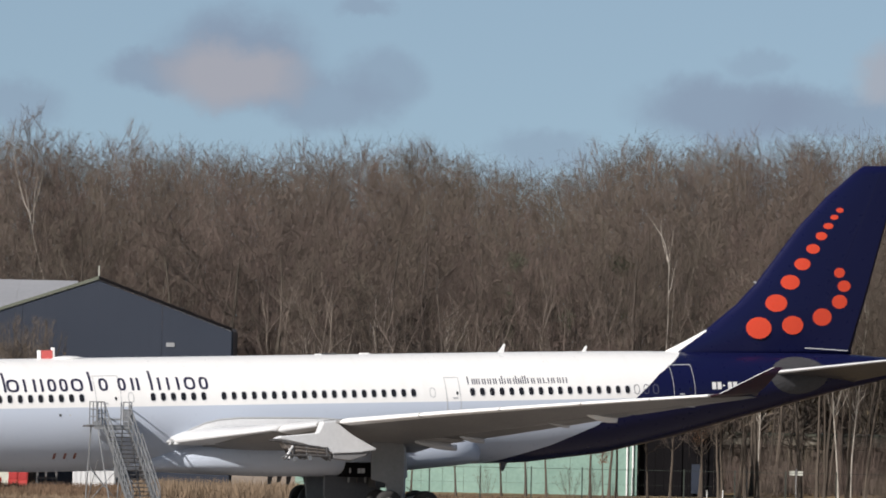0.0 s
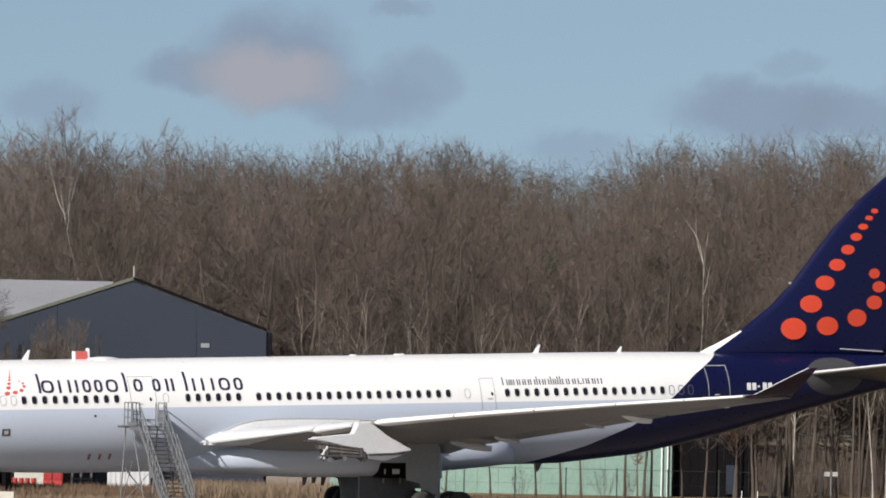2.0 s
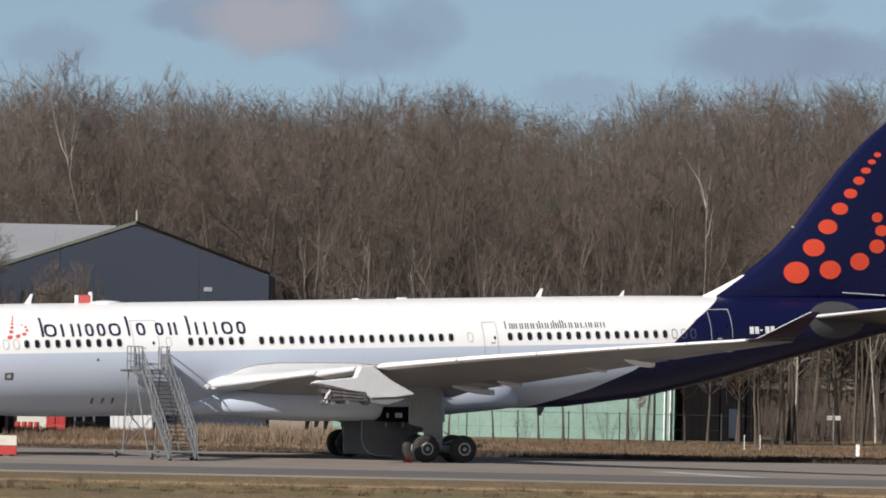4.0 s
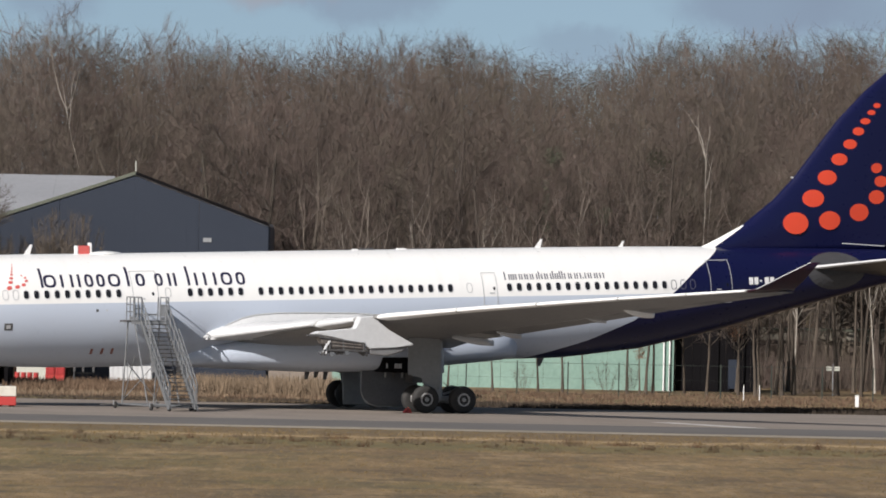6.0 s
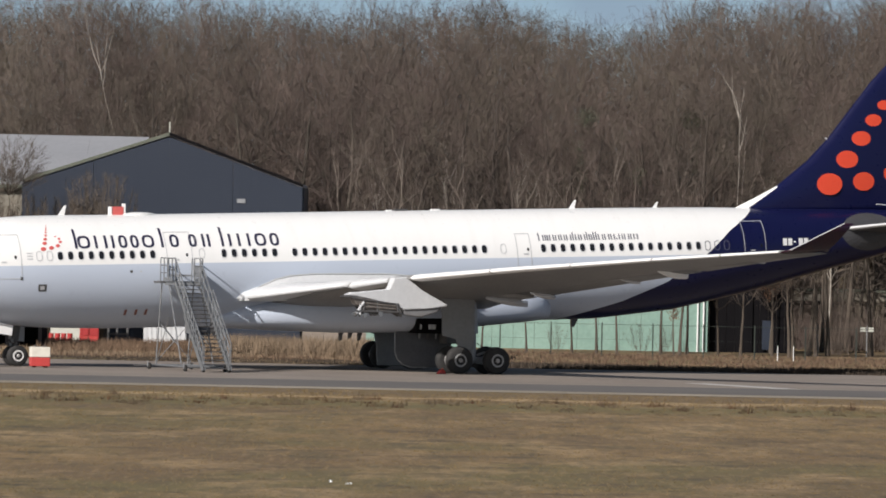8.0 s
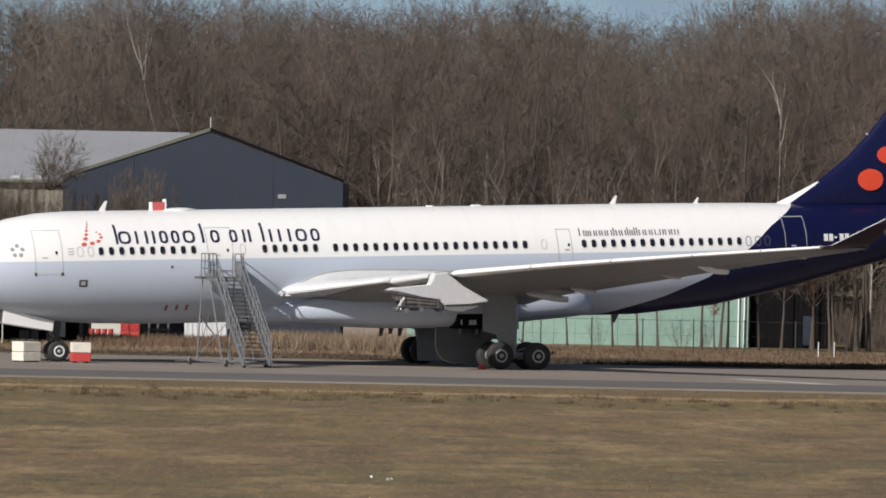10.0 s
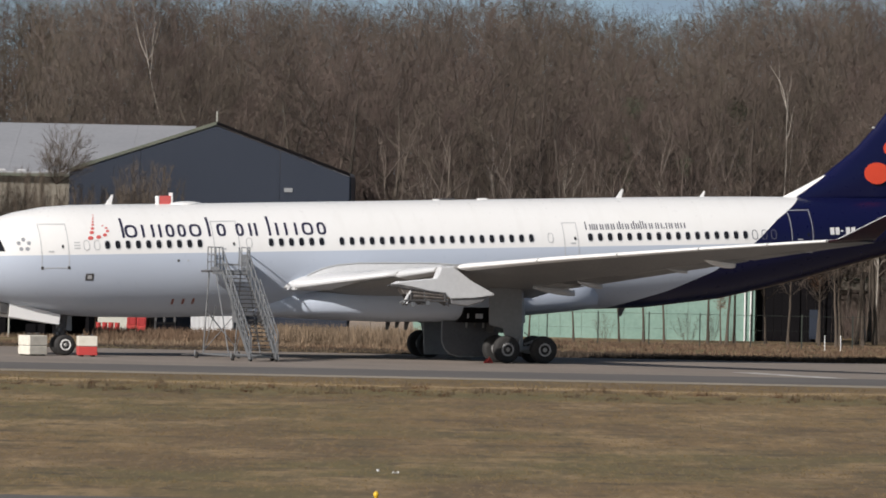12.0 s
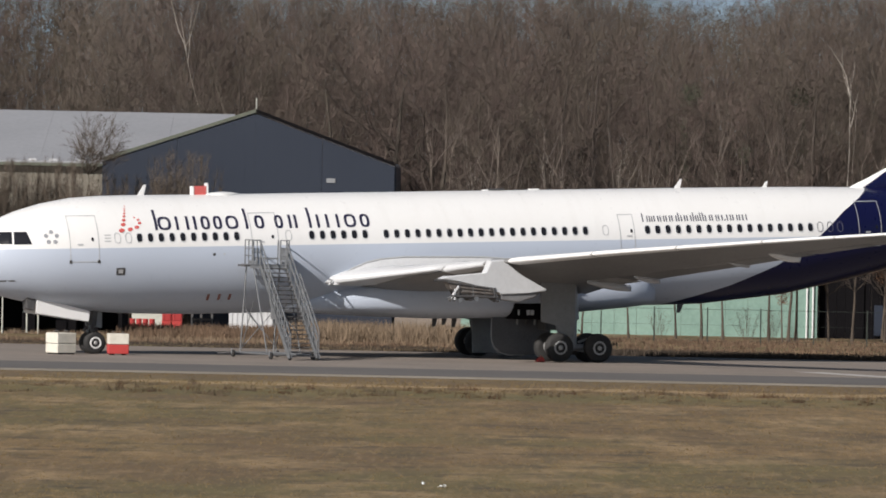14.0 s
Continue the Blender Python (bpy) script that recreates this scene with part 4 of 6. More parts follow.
# ---- landing gear, in the airliner's upright frame: x aft of the main gear, y to starboard, z from the ground ----
def tyre(name, x, y, r, half, parent, hub_r, ring_paint):
    rings = []
    for a, rr in ((-half, r * 0.72), (-half * 0.92, r * 0.90), (-half * 0.6, r * 0.985), (0, r), (half * 0.6, r * 0.985), (half * 0.92, r * 0.90), (half, r * 0.72)):
        rings.append([(x + rr * math.cos(i * math.tau / 32), y + a, r + rr * math.sin(i * math.tau / 32)) for i in range(32)])
    ob = part(name, loft(bmesh.new(), rings), RUBBER, parent, smooth=True)
    for s in (-1, 1):
        for name, profile, material, label in (("rim", ((hub_r, 0.0), (hub_r * 0.97, 0.03), (hub_r * 0.76, 0.03), (hub_r * 0.72, -0.03)), ring_paint, "bright metal wheel rim"),
                                               ("dish", ((hub_r * 0.72, -0.03), (hub_r * 0.66, -0.06), (hub_r * 0.34, -0.05)), DARKMETAL, "dark wheel dish"),
                                               ("hub", ((hub_r * 0.34, -0.05), (hub_r * 0.32, 0.03), (hub_r * 0.20, 0.06), (hub_r * 0.05, 0.06)), RIM, "metal hub cap")):
            rings = [[(x + rr * math.cos(i * math.tau / 20), y + s * (half + o), r + rr * math.sin(i * math.tau / 20)) for i in range(20)] for rr, o in profile]
            part(name, loft(bmesh.new(), rings, cap=name == "hub"), material, ob, label)
        for k in range(6):
            a = k * math.tau / 6
            part("spoke", rod(bmesh.new(), (x + hub_r * 0.36 * math.cos(a), y + s * (half - 0.045), r + hub_r * 0.36 * math.sin(a)), (x + hub_r * 0.72 * math.cos(a), y + s * (half - 0.035), r + hub_r * 0.72 * math.sin(a)), hub_r * 0.07, n=5), RIM, ob)
    return ob


def build_main_gear(side):
    y = side * 5.34
    bm = bmesh.new()
    rod(bm, (0, y, 0.75), (0.0, y, 2.2), 0.17, n=14)
    rod(bm, (0, y, 2.0), (-0.1, y - side * 0.25, 4.3), 0.27, n=14)
    rod(bm, (0, y, 1.9), (0.0, y - side * 2.3, 3.3), 0.10, n=8)
    rod(bm, (-0.99, y, 0.70), (0.99, y, 0.70), 0.16, n=10)
    rod(bm, (-0.25, y, 1.0), (-0.55, y, 1.7), 0.05, n=6)
    rod(bm, (-0.55, y, 1.7), (-0.15, y, 2.3), 0.05, n=6)
    rod(bm, (0.25, y, 0.95), (0.75, y, 1.1), 0.06, n=6)
    leg = part("main_gear_leg", bm, GREYMETAL, airliner, "grey main gear leg")
    for dx in (-0.99, 0.99):
        bm = bmesh.new()
        rod(bm, (dx, y - 0.75, 0.69), (dx, y + 0.75, 0.69), 0.10, n=10)
        part("axle", bm, GREYMETAL, leg)
        for dy in (-0.70, 0.70):
            tyre("wheel", dx, y + dy, 0.69, 0.24, leg, 0.33, RIM)
            part("brake", rod(bmesh.new(), (dx, y + dy * 0.45, 0.69), (dx, y + dy * 0.68, 0.69), 0.27, n=14), DARKMETAL, leg, "dark brake pack")
        part("brake_rod", rod(bmesh.new(), (dx * 0.9, y - 0.3, 0.48), (dx * 0.1, y - 0.3, 0.55), 0.035, n=6), GREYMETAL, leg)
        part("hose", rod(bmesh.new(), (dx * 0.8, y - 0.42, 0.95), (dx * 0.12, y - 0.3, 1.55), 0.022, n=6), RUBBER, leg, "black hydraulic hose")
    bm = bmesh.new()
    o = y + side * 0.42
    prism(bm, [(-1.85, 3.75), (-0.12, 3.75), (-0.08, 1.62), (-0.15, 1.2), (-0.95, 1.2), (-1.05, 1.75), (-1.82, 1.9)], o - 0.04, o + 0.04, 0.02)
    part("leg_door", bm, WINGGREY, leg, "pale leg door")
    return leg


for side in (-1, 1):
    build_main_gear(side)


def build_belly_doors():
    part("belly_door", prism(bmesh.new(), [(-2.9, 2.2), (0.15, 2.2), (0.15, 0.22), (-2.0, 0.22), (-2.45, 0.34), (-2.75, 0.62), (-2.88, 1.0)], -2.04, -1.96, 0.02), BELLYDOOR, airliner, "dark grey belly door hanging open")
    part("belly_door", prism(bmesh.new(), [(-2.4, 2.2), (0.15, 2.2), (0.15, 0.22), (-2.3, 0.22)], 1.96, 2.04, 0.02), GREYMETAL, airliner, "grey belly door hanging open")
    bm = bmesh.new()
    rim = [(-2.9, 2.1), (-2.89, 1.0), (-2.75, 0.62), (-2.45, 0.34), (-2.0, 0.22), (-1.2, 0.22)]
    for a, b in zip(rim, rim[1:]):
        rod(bm, (a[0], -2.05, a[1]), (b[0], -2.05, b[1]), 0.03, n=6)
    part("door_edge", bm, GREYMETAL, airliner, "pale strip along the door's edge")
    # near-black box for the shade inside the open wheel bay, with its pipes
    bay = part("wheel_bay", box(bmesh.new(), -2.2, 0.1, -3.16, 3.0, 1.95, 2.72, 0.08), BLACKISH, airliner, "near-black box in place of the open wheel bay's shade")
    part("bay_shelf", box(bmesh.new(), -0.6, 0.75, -3.2, -2.2, 1.45, 2.0, 0.03), DARKMETAL, bay)
    # Pale boxes imitate daylight showing through gaps in the bay.
    for k, x in enumerate((-2.0, -1.55, -1.35, -0.6, -0.2)):
        part("bay_daylight", box(bmesh.new(), x, x + (0.07 if k in (0, 3) else 0.16), -3.24, -3.18, 2.16, 2.40), LIGHT, bay, "pale box standing in for daylight through the bay")
    for k in range(5):
        x = -1.9 + 0.45 * k
        part("bay_strut", rod(bmesh.new(), (x, -3.0, 2.7), (x + 0.25, -2.2, 1.7), 0.06, n=6), DARKMETAL if k % 2 else GREYMETAL, bay)
    # drain masts and small belly fins
    for x, h in ((-5.4, 0.5), (-4.9, 0.4), (-4.4, 0.5), (7.2, 0.22)):
        bm = bmesh.new()
        z = 2.0 if x < 0 else 2.55
        prism(bm, [(x, z + 0.2), (x + 0.35, z + 0.2), (x + 0.15, z - h), (x - 0.02, z - h)], -0.7, -0.66, 0.01)
        part("drain_mast", bm, DARKMETAL, airliner)


build_belly_doors()


def build_nose_gear():
    x = 6.67 - GEAR_X
    bm = bmesh.new()
    rod(bm, (x, 0, 0.5), (x, 0, 1.5), 0.11, n=12)
    rod(bm, (x, 0, 1.3), (x + 0.12, 0, 2.4), 0.17, n=12)
    rod(bm, (x, 0, 1.45), (x - 1.4, 0, 2.3), 0.07, n=8)
    rod(bm, (x - 0.05, 0, 0.8), (x - 0.45, 0, 1.1), 0.04, n=6)
    rod(bm, (x - 0.45, 0, 1.1), (x - 0.1, 0, 1.45), 0.04, n=6)
    rod(bm, (x, -0.5, 0.52), (x, 0.5, 0.52), 0.08, n=10)
    leg = part("nose_gear_leg", bm, DARKMETAL, airliner, "dark nose gear leg")
    for dy in (-0.36, 0.36):
        tyre("wheel", x, dy, 0.525, 0.18, leg, 0.28, WHITE)
    for k, dz in enumerate((1.25, 1.05)):
        bm = bmesh.new()
        rod(bm, (x - 0.25, -0.18 + 0.3 * k, dz), (x - 0.15, -0.18 + 0.3 * k, dz), 0.11, 0.09, 10)
        part("taxi_lamp", bm, GALV, leg, "round taxi lamp")
    # forward doors hang wide open below the nose
    for s in (-1, 1):
        bm = bmesh.new()
        prism(bm, [(x - 3.05, 2.62), (x - 0.45, 2.02), (x - 0.5, 1.52), (x - 3.1, 1.88)], s * 0.95 - 0.03, s * 0.95 + 0.03, 0.015)
        part("nose_gear_door", bm, WHITE, airliner, "pale nose gear door hanging open")
    bm = bmesh.new()
    prism(bm, [(x - 3.55, 2.7), (x - 3.1, 2.58), (x - 3.15, 2.0), (x - 3.5, 2.1)], -0.9, -0.2, 0.02)
    part("nose_gear_door", bm, DARKMETAL, airliner, "dark small front door")
    bm = bmesh.new()
    prism(bm, [(x - 0.3, 2.05), (x + 0.6, 1.95), (x + 0.6, 1.2), (x - 0.2, 1.3)], 0.4, 0.46, 0.015)
    part("nose_gear_door", bm, GREYMETAL, airliner, "grey leg door")


build_nose_gear()


# ---- boarding steps beside the second door ----
def build_steps():
    ox, oy = -10.1, 360.1
    st = thing("boarding_steps", pose(ox, oy, 0, 0, 0, YAW), "galvanised mobile boarding steps against the second cabin door", "boarding steps")
    top, y0, y1, foot = 4.38, -0.25, -1.55, -6.05
    half = 0.62

    def bar(name, a, b, r, m=GALV, label=""):
        return part(name, rod(bmesh.new(), a, b, r, n=8), m, st, label)

    part("platform", box(bmesh.new(), -1.15, 0.8, y1, y0, top - 0.09, top, 0.015), GALV, st, "checkered steel platform")
    part("platform_edge", box(bmesh.new(), -1.16, 0.81, y1 - 0.03, y1 + 0.02, top - 0.2, top - 0.09), GREYMETAL, st)
    # stringers and treads
    for s in (-1, 1):
        x = s * half
        bm = bmesh.new()
        prism(bm, [(y1, top), (y1, top - 0.28), (foot + 0.1, 0.12), (foot - 0.12, 0.12), (foot - 0.12, 0.28)], -0.03, 0.03, 0.01)
        ob = part("stringer", bm, GALV, st)
        ob.matrix_basis = Matrix(((0, -1, 0, x), (1, 0, 0, 0), (0, 0, 1, 0), (0, 0, 0, 1)))
    n = 21
    for k in range(n):
        f = (k + 0.5) / n
        y, z = y1 + (foot - y1) * f, top - 0.1 + (0.2 - top) * f
        part("tread", box(bmesh.new(), -half, half, y - 0.13, y + 0.13, z - 0.03, z + 0.02), DARKMETAL, st)
    # handrails down the flight
    for s in (-1, 1):
        x = s * (half + 0.03)
        for h in (1.05, 0.55):
            bar("handrail" if h > 1 else "mid_rail", (x, y1, top + h), (x, foot, 0.2 + h), 0.035)
        for k in range(8):
            f = k / 7
            y, z = y1 + (foot - y1) * f, top + (0.2 - top) * f
            bar("baluster", (x, y, z - 0.05), (x, y, z + 1.05), 0.028)
        part("rail_panel", box(bmesh.new(), x - 0.012, x + 0.012, -3.9, -3.2, 1.85, 2.5), GALV, st, "small steel side plate")
    # the lower half slides in the upper: a second pair of stringers and rails outside the first
    for s in (-1, 1):
        x = s * (half + 0.11)
        mid, mid_z = (y1 + foot) / 2 + 0.55, (top + 0.2) / 2 + 0.55
        bm = bmesh.new()
        prism(bm, [(mid, mid_z), (mid, mid_z - 0.26), (foot + 0.1, 0.10), (foot - 0.14, 0.10), (foot - 0.14, 0.26)], -0.025, 0.025, 0.008)
        ob = part("lower_stringer", bm, GALV, st)
        ob.matrix_basis = Matrix(((0, -1, 0, x), (1, 0, 0, 0), (0, 0, 1, 0), (0, 0, 0, 1)))
        for h in (1.16, 0.62):
            bar("lower_rail", (x, mid, mid_z + h), (x, foot, 0.24 + h), 0.03)
        for k in range(5):
            f = k / 4
            y, z = mid + (foot - mid) * f, mid_z + (0.24 - mid_z) * f
            bar("lower_baluster", (x, y, z - 0.05), (x, y, z + 1.16), 0.026)
        part("toe_plate", box(bmesh.new(), s * (half + 0.16) - 0.01, s * (half + 0.16) + 0.01, y1, y0, top, top + 0.16), GALV, st)
    part("side_panel", box(bmesh.new(), 0.80, 0.82, y1 + 0.05, y0 - 0.02, top + 0.18, top + 0.76), GALV, st, "closed steel side panel")
    part("deck_overhang", box(bmesh.new(), -1.42, -1.15, y1, y0 - 0.3, top - 0.12, top - 0.02, 0.015), DARKMETAL, st)
    # cage rails round the platform
    for x in (-0.98, -0.80, -0.62, 0.65, 0.78):
        for y in (y0 - 0.05, y1 + 0.05):
            bar("post", (x, y, top), (x, y, top + 1.12), 0.03)
    for x in (-0.98, 0.78):
        for h in (0.4, 0.75, 1.12):
            bar("side_rail", (x, y0 - 0.05, top + h), (x, y1 + 0.05, top + h), 0.028)
    for h in (0.55, 1.12):
        bar("front_rail", (-0.98, y1 + 0.05, top + h), (-0.62, y1 + 0.05, top + h), 0.028)
    bar("gate_bar", (-0.62, y0 - 0.03, top + 0.28), (0.65, y0 - 0.03, top + 0.28), 0.025)
    # legs and braces
    for x in (-0.95, 0.70):
        bar("leg", (x, -0.45, top - 0.1), (x - 0.15, -0.2, 0.2), 0.035)
        bar("leg", (x, y1 + 0.1, top - 0.1), (x + 0.12, -3.3, 0.2), 0.032)
        bar("brace", (x, -0.45, 2.2), (x + 0.1, -2.6, 3.2 - 1.9), 0.022)
        bar("brace", (x - 0.1, -0.3, 0.5), (x, y1, 2.6), 0.022)
        bar("base_rail", (x - 0.15, 0.1, 0.22), (x + 0.1, -4.6, 0.22), 0.05)
    bar("cross_brace", (-1.1, -0.3, 0.4), (0.7, -0.3, 2.4), 0.02)
    bar("cross_brace", (0.7, -0.3, 0.4), (-1.0, -0.3, 2.4), 0.02)
    bar("base_beam", (-1.5, -0.2, 0.22), (0.8, -0.2, 0.22), 0.05)
    bar("base_beam", (-1.2, -4.6, 0.22), (1.0, -4.6, 0.22), 0.05)
    bar("tow_bar", (-1.4, -0.1, 0.22), (-2.1, 0.2, 0.16), 0.03, DARKMETAL)
    # a long prop from the flight to the ground
    for x, y in ((-1.45, -0.2), (0.75, -0.2), (-1.1, -4.6), (0.95, -4.6), (-0.65, -5.95), (0.68, -5.95)):
        bm = bmesh.new()
        rod(bm, (x - 0.06, y, 0.17), (x + 0.06, y, 0.17), 0.17, n=16)
        bmesh.ops.bevel(bm, geom=bm.edges[:], offset=0.02, segments=1, affect="EDGES")
        w = part("wheel", bm, RUBBER, st, "small dark rubber wheel")
        part("fork", box(bmesh.new(), x - 0.09, x - 0.065, y - 0.05, y + 0.05, 0.15, 0.42), GREYMETAL, w)


build_steps()


# ---- ballast blocks and chocks ----
def build_block(x, y, turn, a, b, h, lower, label):
    t = thing("ballast_block", pose(x, y, 0.012, 0, 0, turn), label, "ballast block", "blocks beside the nose wheels")
    part("lower_half", box(bmesh.new(), -a / 2, a / 2, -b / 2, b / 2, 0.06, h / 2 - 0.01, 0.03), lower, t)
    part("upper_half", box(bmesh.new(), -a / 2, a / 2, -b / 2, b / 2, h / 2 + 0.01, h, 0.03), CREAM, t)
    part("seam", box(bmesh.new(), -a / 2 + 0.03, a / 2 - 0.03, -b / 2 + 0.03, b / 2 - 0.03, h / 2 - 0.02, h / 2 + 0.02), DARKMETAL, t)
    for s in (-1, 1):
        part("skid", box(bmesh.new(), s * a * 0.3 - 0.08, s * a * 0.3 + 0.08, -b / 2, b / 2, 0, 0.07), BLACKISH, t)
        bm = bmesh.new()
        rod(bm, (s * a * 0.25, -0.12, h), (s * a * 0.25, -0.12, h + 0.1), 0.02, n=6)
        rod(bm, (s * a * 0.25, 0.12, h), (s * a * 0.25, 0.12, h + 0.1), 0.02, n=6)
        rod(bm, (s * a * 0.25, -0.12, h + 0.1), (s * a * 0.25, 0.12, h + 0.1), 0.02, n=6)
        part("lifting_loop", bm, DARKMETAL, t)


build_block(-19.35, 357.4, 38, 1.05, 1.0, 1.0, CREAM, "cream painted concrete ballast block standing beside the nose wheel")
build_block(-16.72, 358.0, 10, 0.95, 0.75, 1.0, REDFADED, "red and cream concrete ballast block standing behind the nose wheel")


def build_chock(x, y):
    m = PLANE @ pose(x, y, 0.012)
    t = thing("wheel_chock", m, "red wheel chock pushed against a main tyre", "wheel chock", "chocks at the main wheels")
    bm = bmesh.new()
    prism(bm, [(-0.2, 0), (0.2, 0), (0.05, 0.22), (-0.05, 0.22)], -0.18, 0.18, 0.015)
    part("wedge", bm, REDFADED, t)
    bm = bmesh.new()
    rod(bm, (-0.1, -0.3, 0.3), (0.1, -0.25, 0.12), 0.02, n=6)
    part("rope", bm, RED, t)


build_chock(-1.95, -6.1)


# ---- hangars and sheds behind ----
def build_blue_hangar():
    t = thing("hangar", pose(-13.07, 432, 0), "blue-grey clad gabled hangar in front of the woods", "hangar")
    w, eave, ridge, deep = 8.27, 9.34, 12.18, 26.0
    for i, (a, b) in enumerate(((-w, -w / 2), (-w / 2, 0.33), (0.33, w / 2), (w / 2, w))):
        def h(x):
            return eave + (ridge - eave) * (1 - abs(x - 0.33) / (w + (0.33 if x < 0.33 else -0.33)))
        part("wall_panel", prism(bmesh.new(), [(a + 0.01, 0), (b - 0.01, 0), (b - 0.01, h(b)), (a + 0.01, h(a))], 0, 0.15), BLUECLAD, t)
    for s in (-1, 1):
        part("side_wall", box(bmesh.new(), s * w - 0.08, s * w + 0.08, 0.16, deep, 0, eave), BLUECLAD, t)
        bm = bmesh.new()
        prism(bm, [(0.33, ridge + 0.05), (s * (w + 0.02), eave - 0.02), (s * (w + 0.02), eave + 0.18), (0.33, ridge + 0.25)], -0.02, deep + 0.2)
        roof = part("roof", bm, ROOFGREY, t, "grey metal roof slope")
        bm = bmesh.new()
        prism(bm, [(0.33, ridge + 0.08), (s * (w + 0.04), eave + 0.01), (s * (w + 0.04), eave + 0.21), (0.33, ridge + 0.28)], -0.10, -0.03, 0.01)
        part("verge_trim", bm, TRIM if s < 0 else BLACKISH, roof, "dull olive verge trim")
    part("back_wall", box(bmesh.new(), -w, w, deep - 0.15, deep, 0, eave), BLUECLAD, t)
    bm = bmesh.new()
    rod(bm, (0.33, 0.2, ridge), (0.33, 0.2, ridge + 0.9), 0.04, n=6)
    part("roof_mast", bm, PALEWALL, t)
    # cladding ribs and a vent
    for k in range(1, 27):
        x = -w + k * 2 * w / 27
        hh = eave + (ridge - eave) * (1 - abs(x - 0.33) / (w + (0.33 if x < 0.33 else -0.33))) - 0.1
        part("cladding_rib", box(bmesh.new(), x - 0.03, x + 0.03, -0.008, 0.0, 0.1, hh), BLUECLAD, t)
    part("wall_vent", box(bmesh.new(), 4.4, 4.9, -0.06, 0.0, 8.35, 8.6, 0.01), GREYMETAL, t)


build_blue_hangar()


HALLWALL = mat("dull_beige_cladding", (0.24, 0.22, 0.18), (0.18, 0.165, 0.135), rough=0.8, scale=0.8)


def build_grey_hall():
    t = thing("warehouse", pose(-46, 438, 0), "long hall with a light grey sheet roof", "warehouse")
    L = 26.0
    part("wall", box(bmesh.new(), -L, L - 1.5, 0, 0.3, 0, 9.1), HALLWALL, t)
    part("back_wall", box(bmesh.new(), -L, L - 1.5, 27.7, 28, 0, 9.1), PALEWALL, t)
    for s in (0, 1):
        y0, y1 = (-0.4, 14.0) if s == 0 else (28.4, 14.0)
        for k in range(16):
            a = -L + k * (2 * L + 5.4) / 16
            b = a + (2 * L + 5.4) / 16 - 0.008
            bm = bmesh.new()
            v = [bm.verts.new(p) for p in ((a, y0, 9.2), (b, y0, 9.2), (b, y1, 12.25), (a, y1, 12.25), (a, y0, 9.3), (b, y0, 9.3), (b, y1, 12.35), (a, y1, 12.35))]
            for q in ((0, 1, 2, 3), (7, 6, 5, 4), (0, 4, 5, 1), (1, 5, 6, 2), (2, 6, 7, 3), (3, 7, 4, 0)):
                bm.faces.new([v[i] for i in q])
            part("roof_sheet", bm, ROOFGREY, t, "light grey roof sheet")
    part("gutter", box(bmesh.new(), -L, L - 1.5, -0.55, -0.4, 9.0, 9.2, 0.02), TRIM, t)
    for x in (20.0, 21.2, 22.9, 17.5):
        part("roof_light", box(bmesh.new(), x, x + 0.5, -0.3, 0.3, 9.3, 9.42, 0.03), LIGHT, t, "white roof light by the eave")


build_grey_hall()


BROWNWALL = mat("brown_weathered_boards", (0.105, 0.080, 0.066), (0.065, 0.050, 0.041), rough=0.9, scale=0.8)


def build_green_shed():
    t = thing("storage_shed", pose(0, 0, 0), "pale green clad low shed behind the fence", "shed")
    for k in range(16):
        x0 = -1.0 + k * (20.4 / 16)
        part("wall_panel", box(bmesh.new(), x0, x0 + 20.4 / 16 - 0.015, 436, 436.15, 0.0, 4.6), GREENCLAD, t)
    part("side_wall", box(bmesh.new(), 19.4, 19.55, 436, 452, 0, 4.6), GREENCLAD, t)
    part("roof", box(bmesh.new(), -1.2, 19.8, 435.7, 452, 4.6, 4.85), ROOFGREY, t)
    for x in (18.95, 19.3):
        part("downpipe", rod(bmesh.new(), (x, 435.9, 0), (x, 435.9, 4.6), 0.05, n=8), WHITE, t, "white downpipe")
    d = thing("open_shed", pose(0, 0, 0), "shed with near-black boards for its shaded open front, beside the green one", "shed")
    # Near-black boards take the place of the shed's shaded open front.
    for k in range(10):
        x0 = 19.7 + k * 0.5
        part("board", box(bmesh.new(), x0, x0 + 0.485, 436.6, 436.66, 0, 4.4), BLACKISH, d)
    for x in (19.75, 22.2, 24.6):
        part("post", box(bmesh.new(), x - 0.06, x + 0.06, 436.5, 436.58, 0, 4.4), BLACKISH, d)
    part("side_wall", box(bmesh.new(), 24.62, 24.7, 436.7, 440, 0, 4.4), BLACKISH, d)
    part("roof", box(bmesh.new(), 19.6, 24.9, 436.3, 440, 4.4, 4.6), BLACKISH, d)
    part("board_panel", box(bmesh.new(), 22.85, 23.35, 436.42, 436.48, 0.2, 1.95), BLUECLAD, d, "blue-grey upright panel")
    g = thing("low_building", pose(0, 0, 0), "low building with a pale fascia among the trunks", "building")
    part("wall", box(bmesh.new(), 25.2, 52, 458, 464, 0, 2.7), BROWNWALL, g)
    part("fascia", box(bmesh.new(), 25.2, 52, 457.8, 457.98, 2.95, 3.55), HALLWALL, g, "dull pale fascia band")
    part("roof", box(bmesh.new(), 25.0, 52.2, 457.7, 464.2, 3.56, 3.70), TRIM, g, "dull olive roof edge")
    h = thing("garden_wall", pose(0, 0, 0), "low grey concrete wall beside the hangar", "wall")
    for k in range(3):
        part("wall_panel", box(bmesh.new(), -4.6 + k * 1.25, -3.37 + k * 1.25, 428, 428.15, 0, 1.9), CONCRETE, h)


build_green_shed()


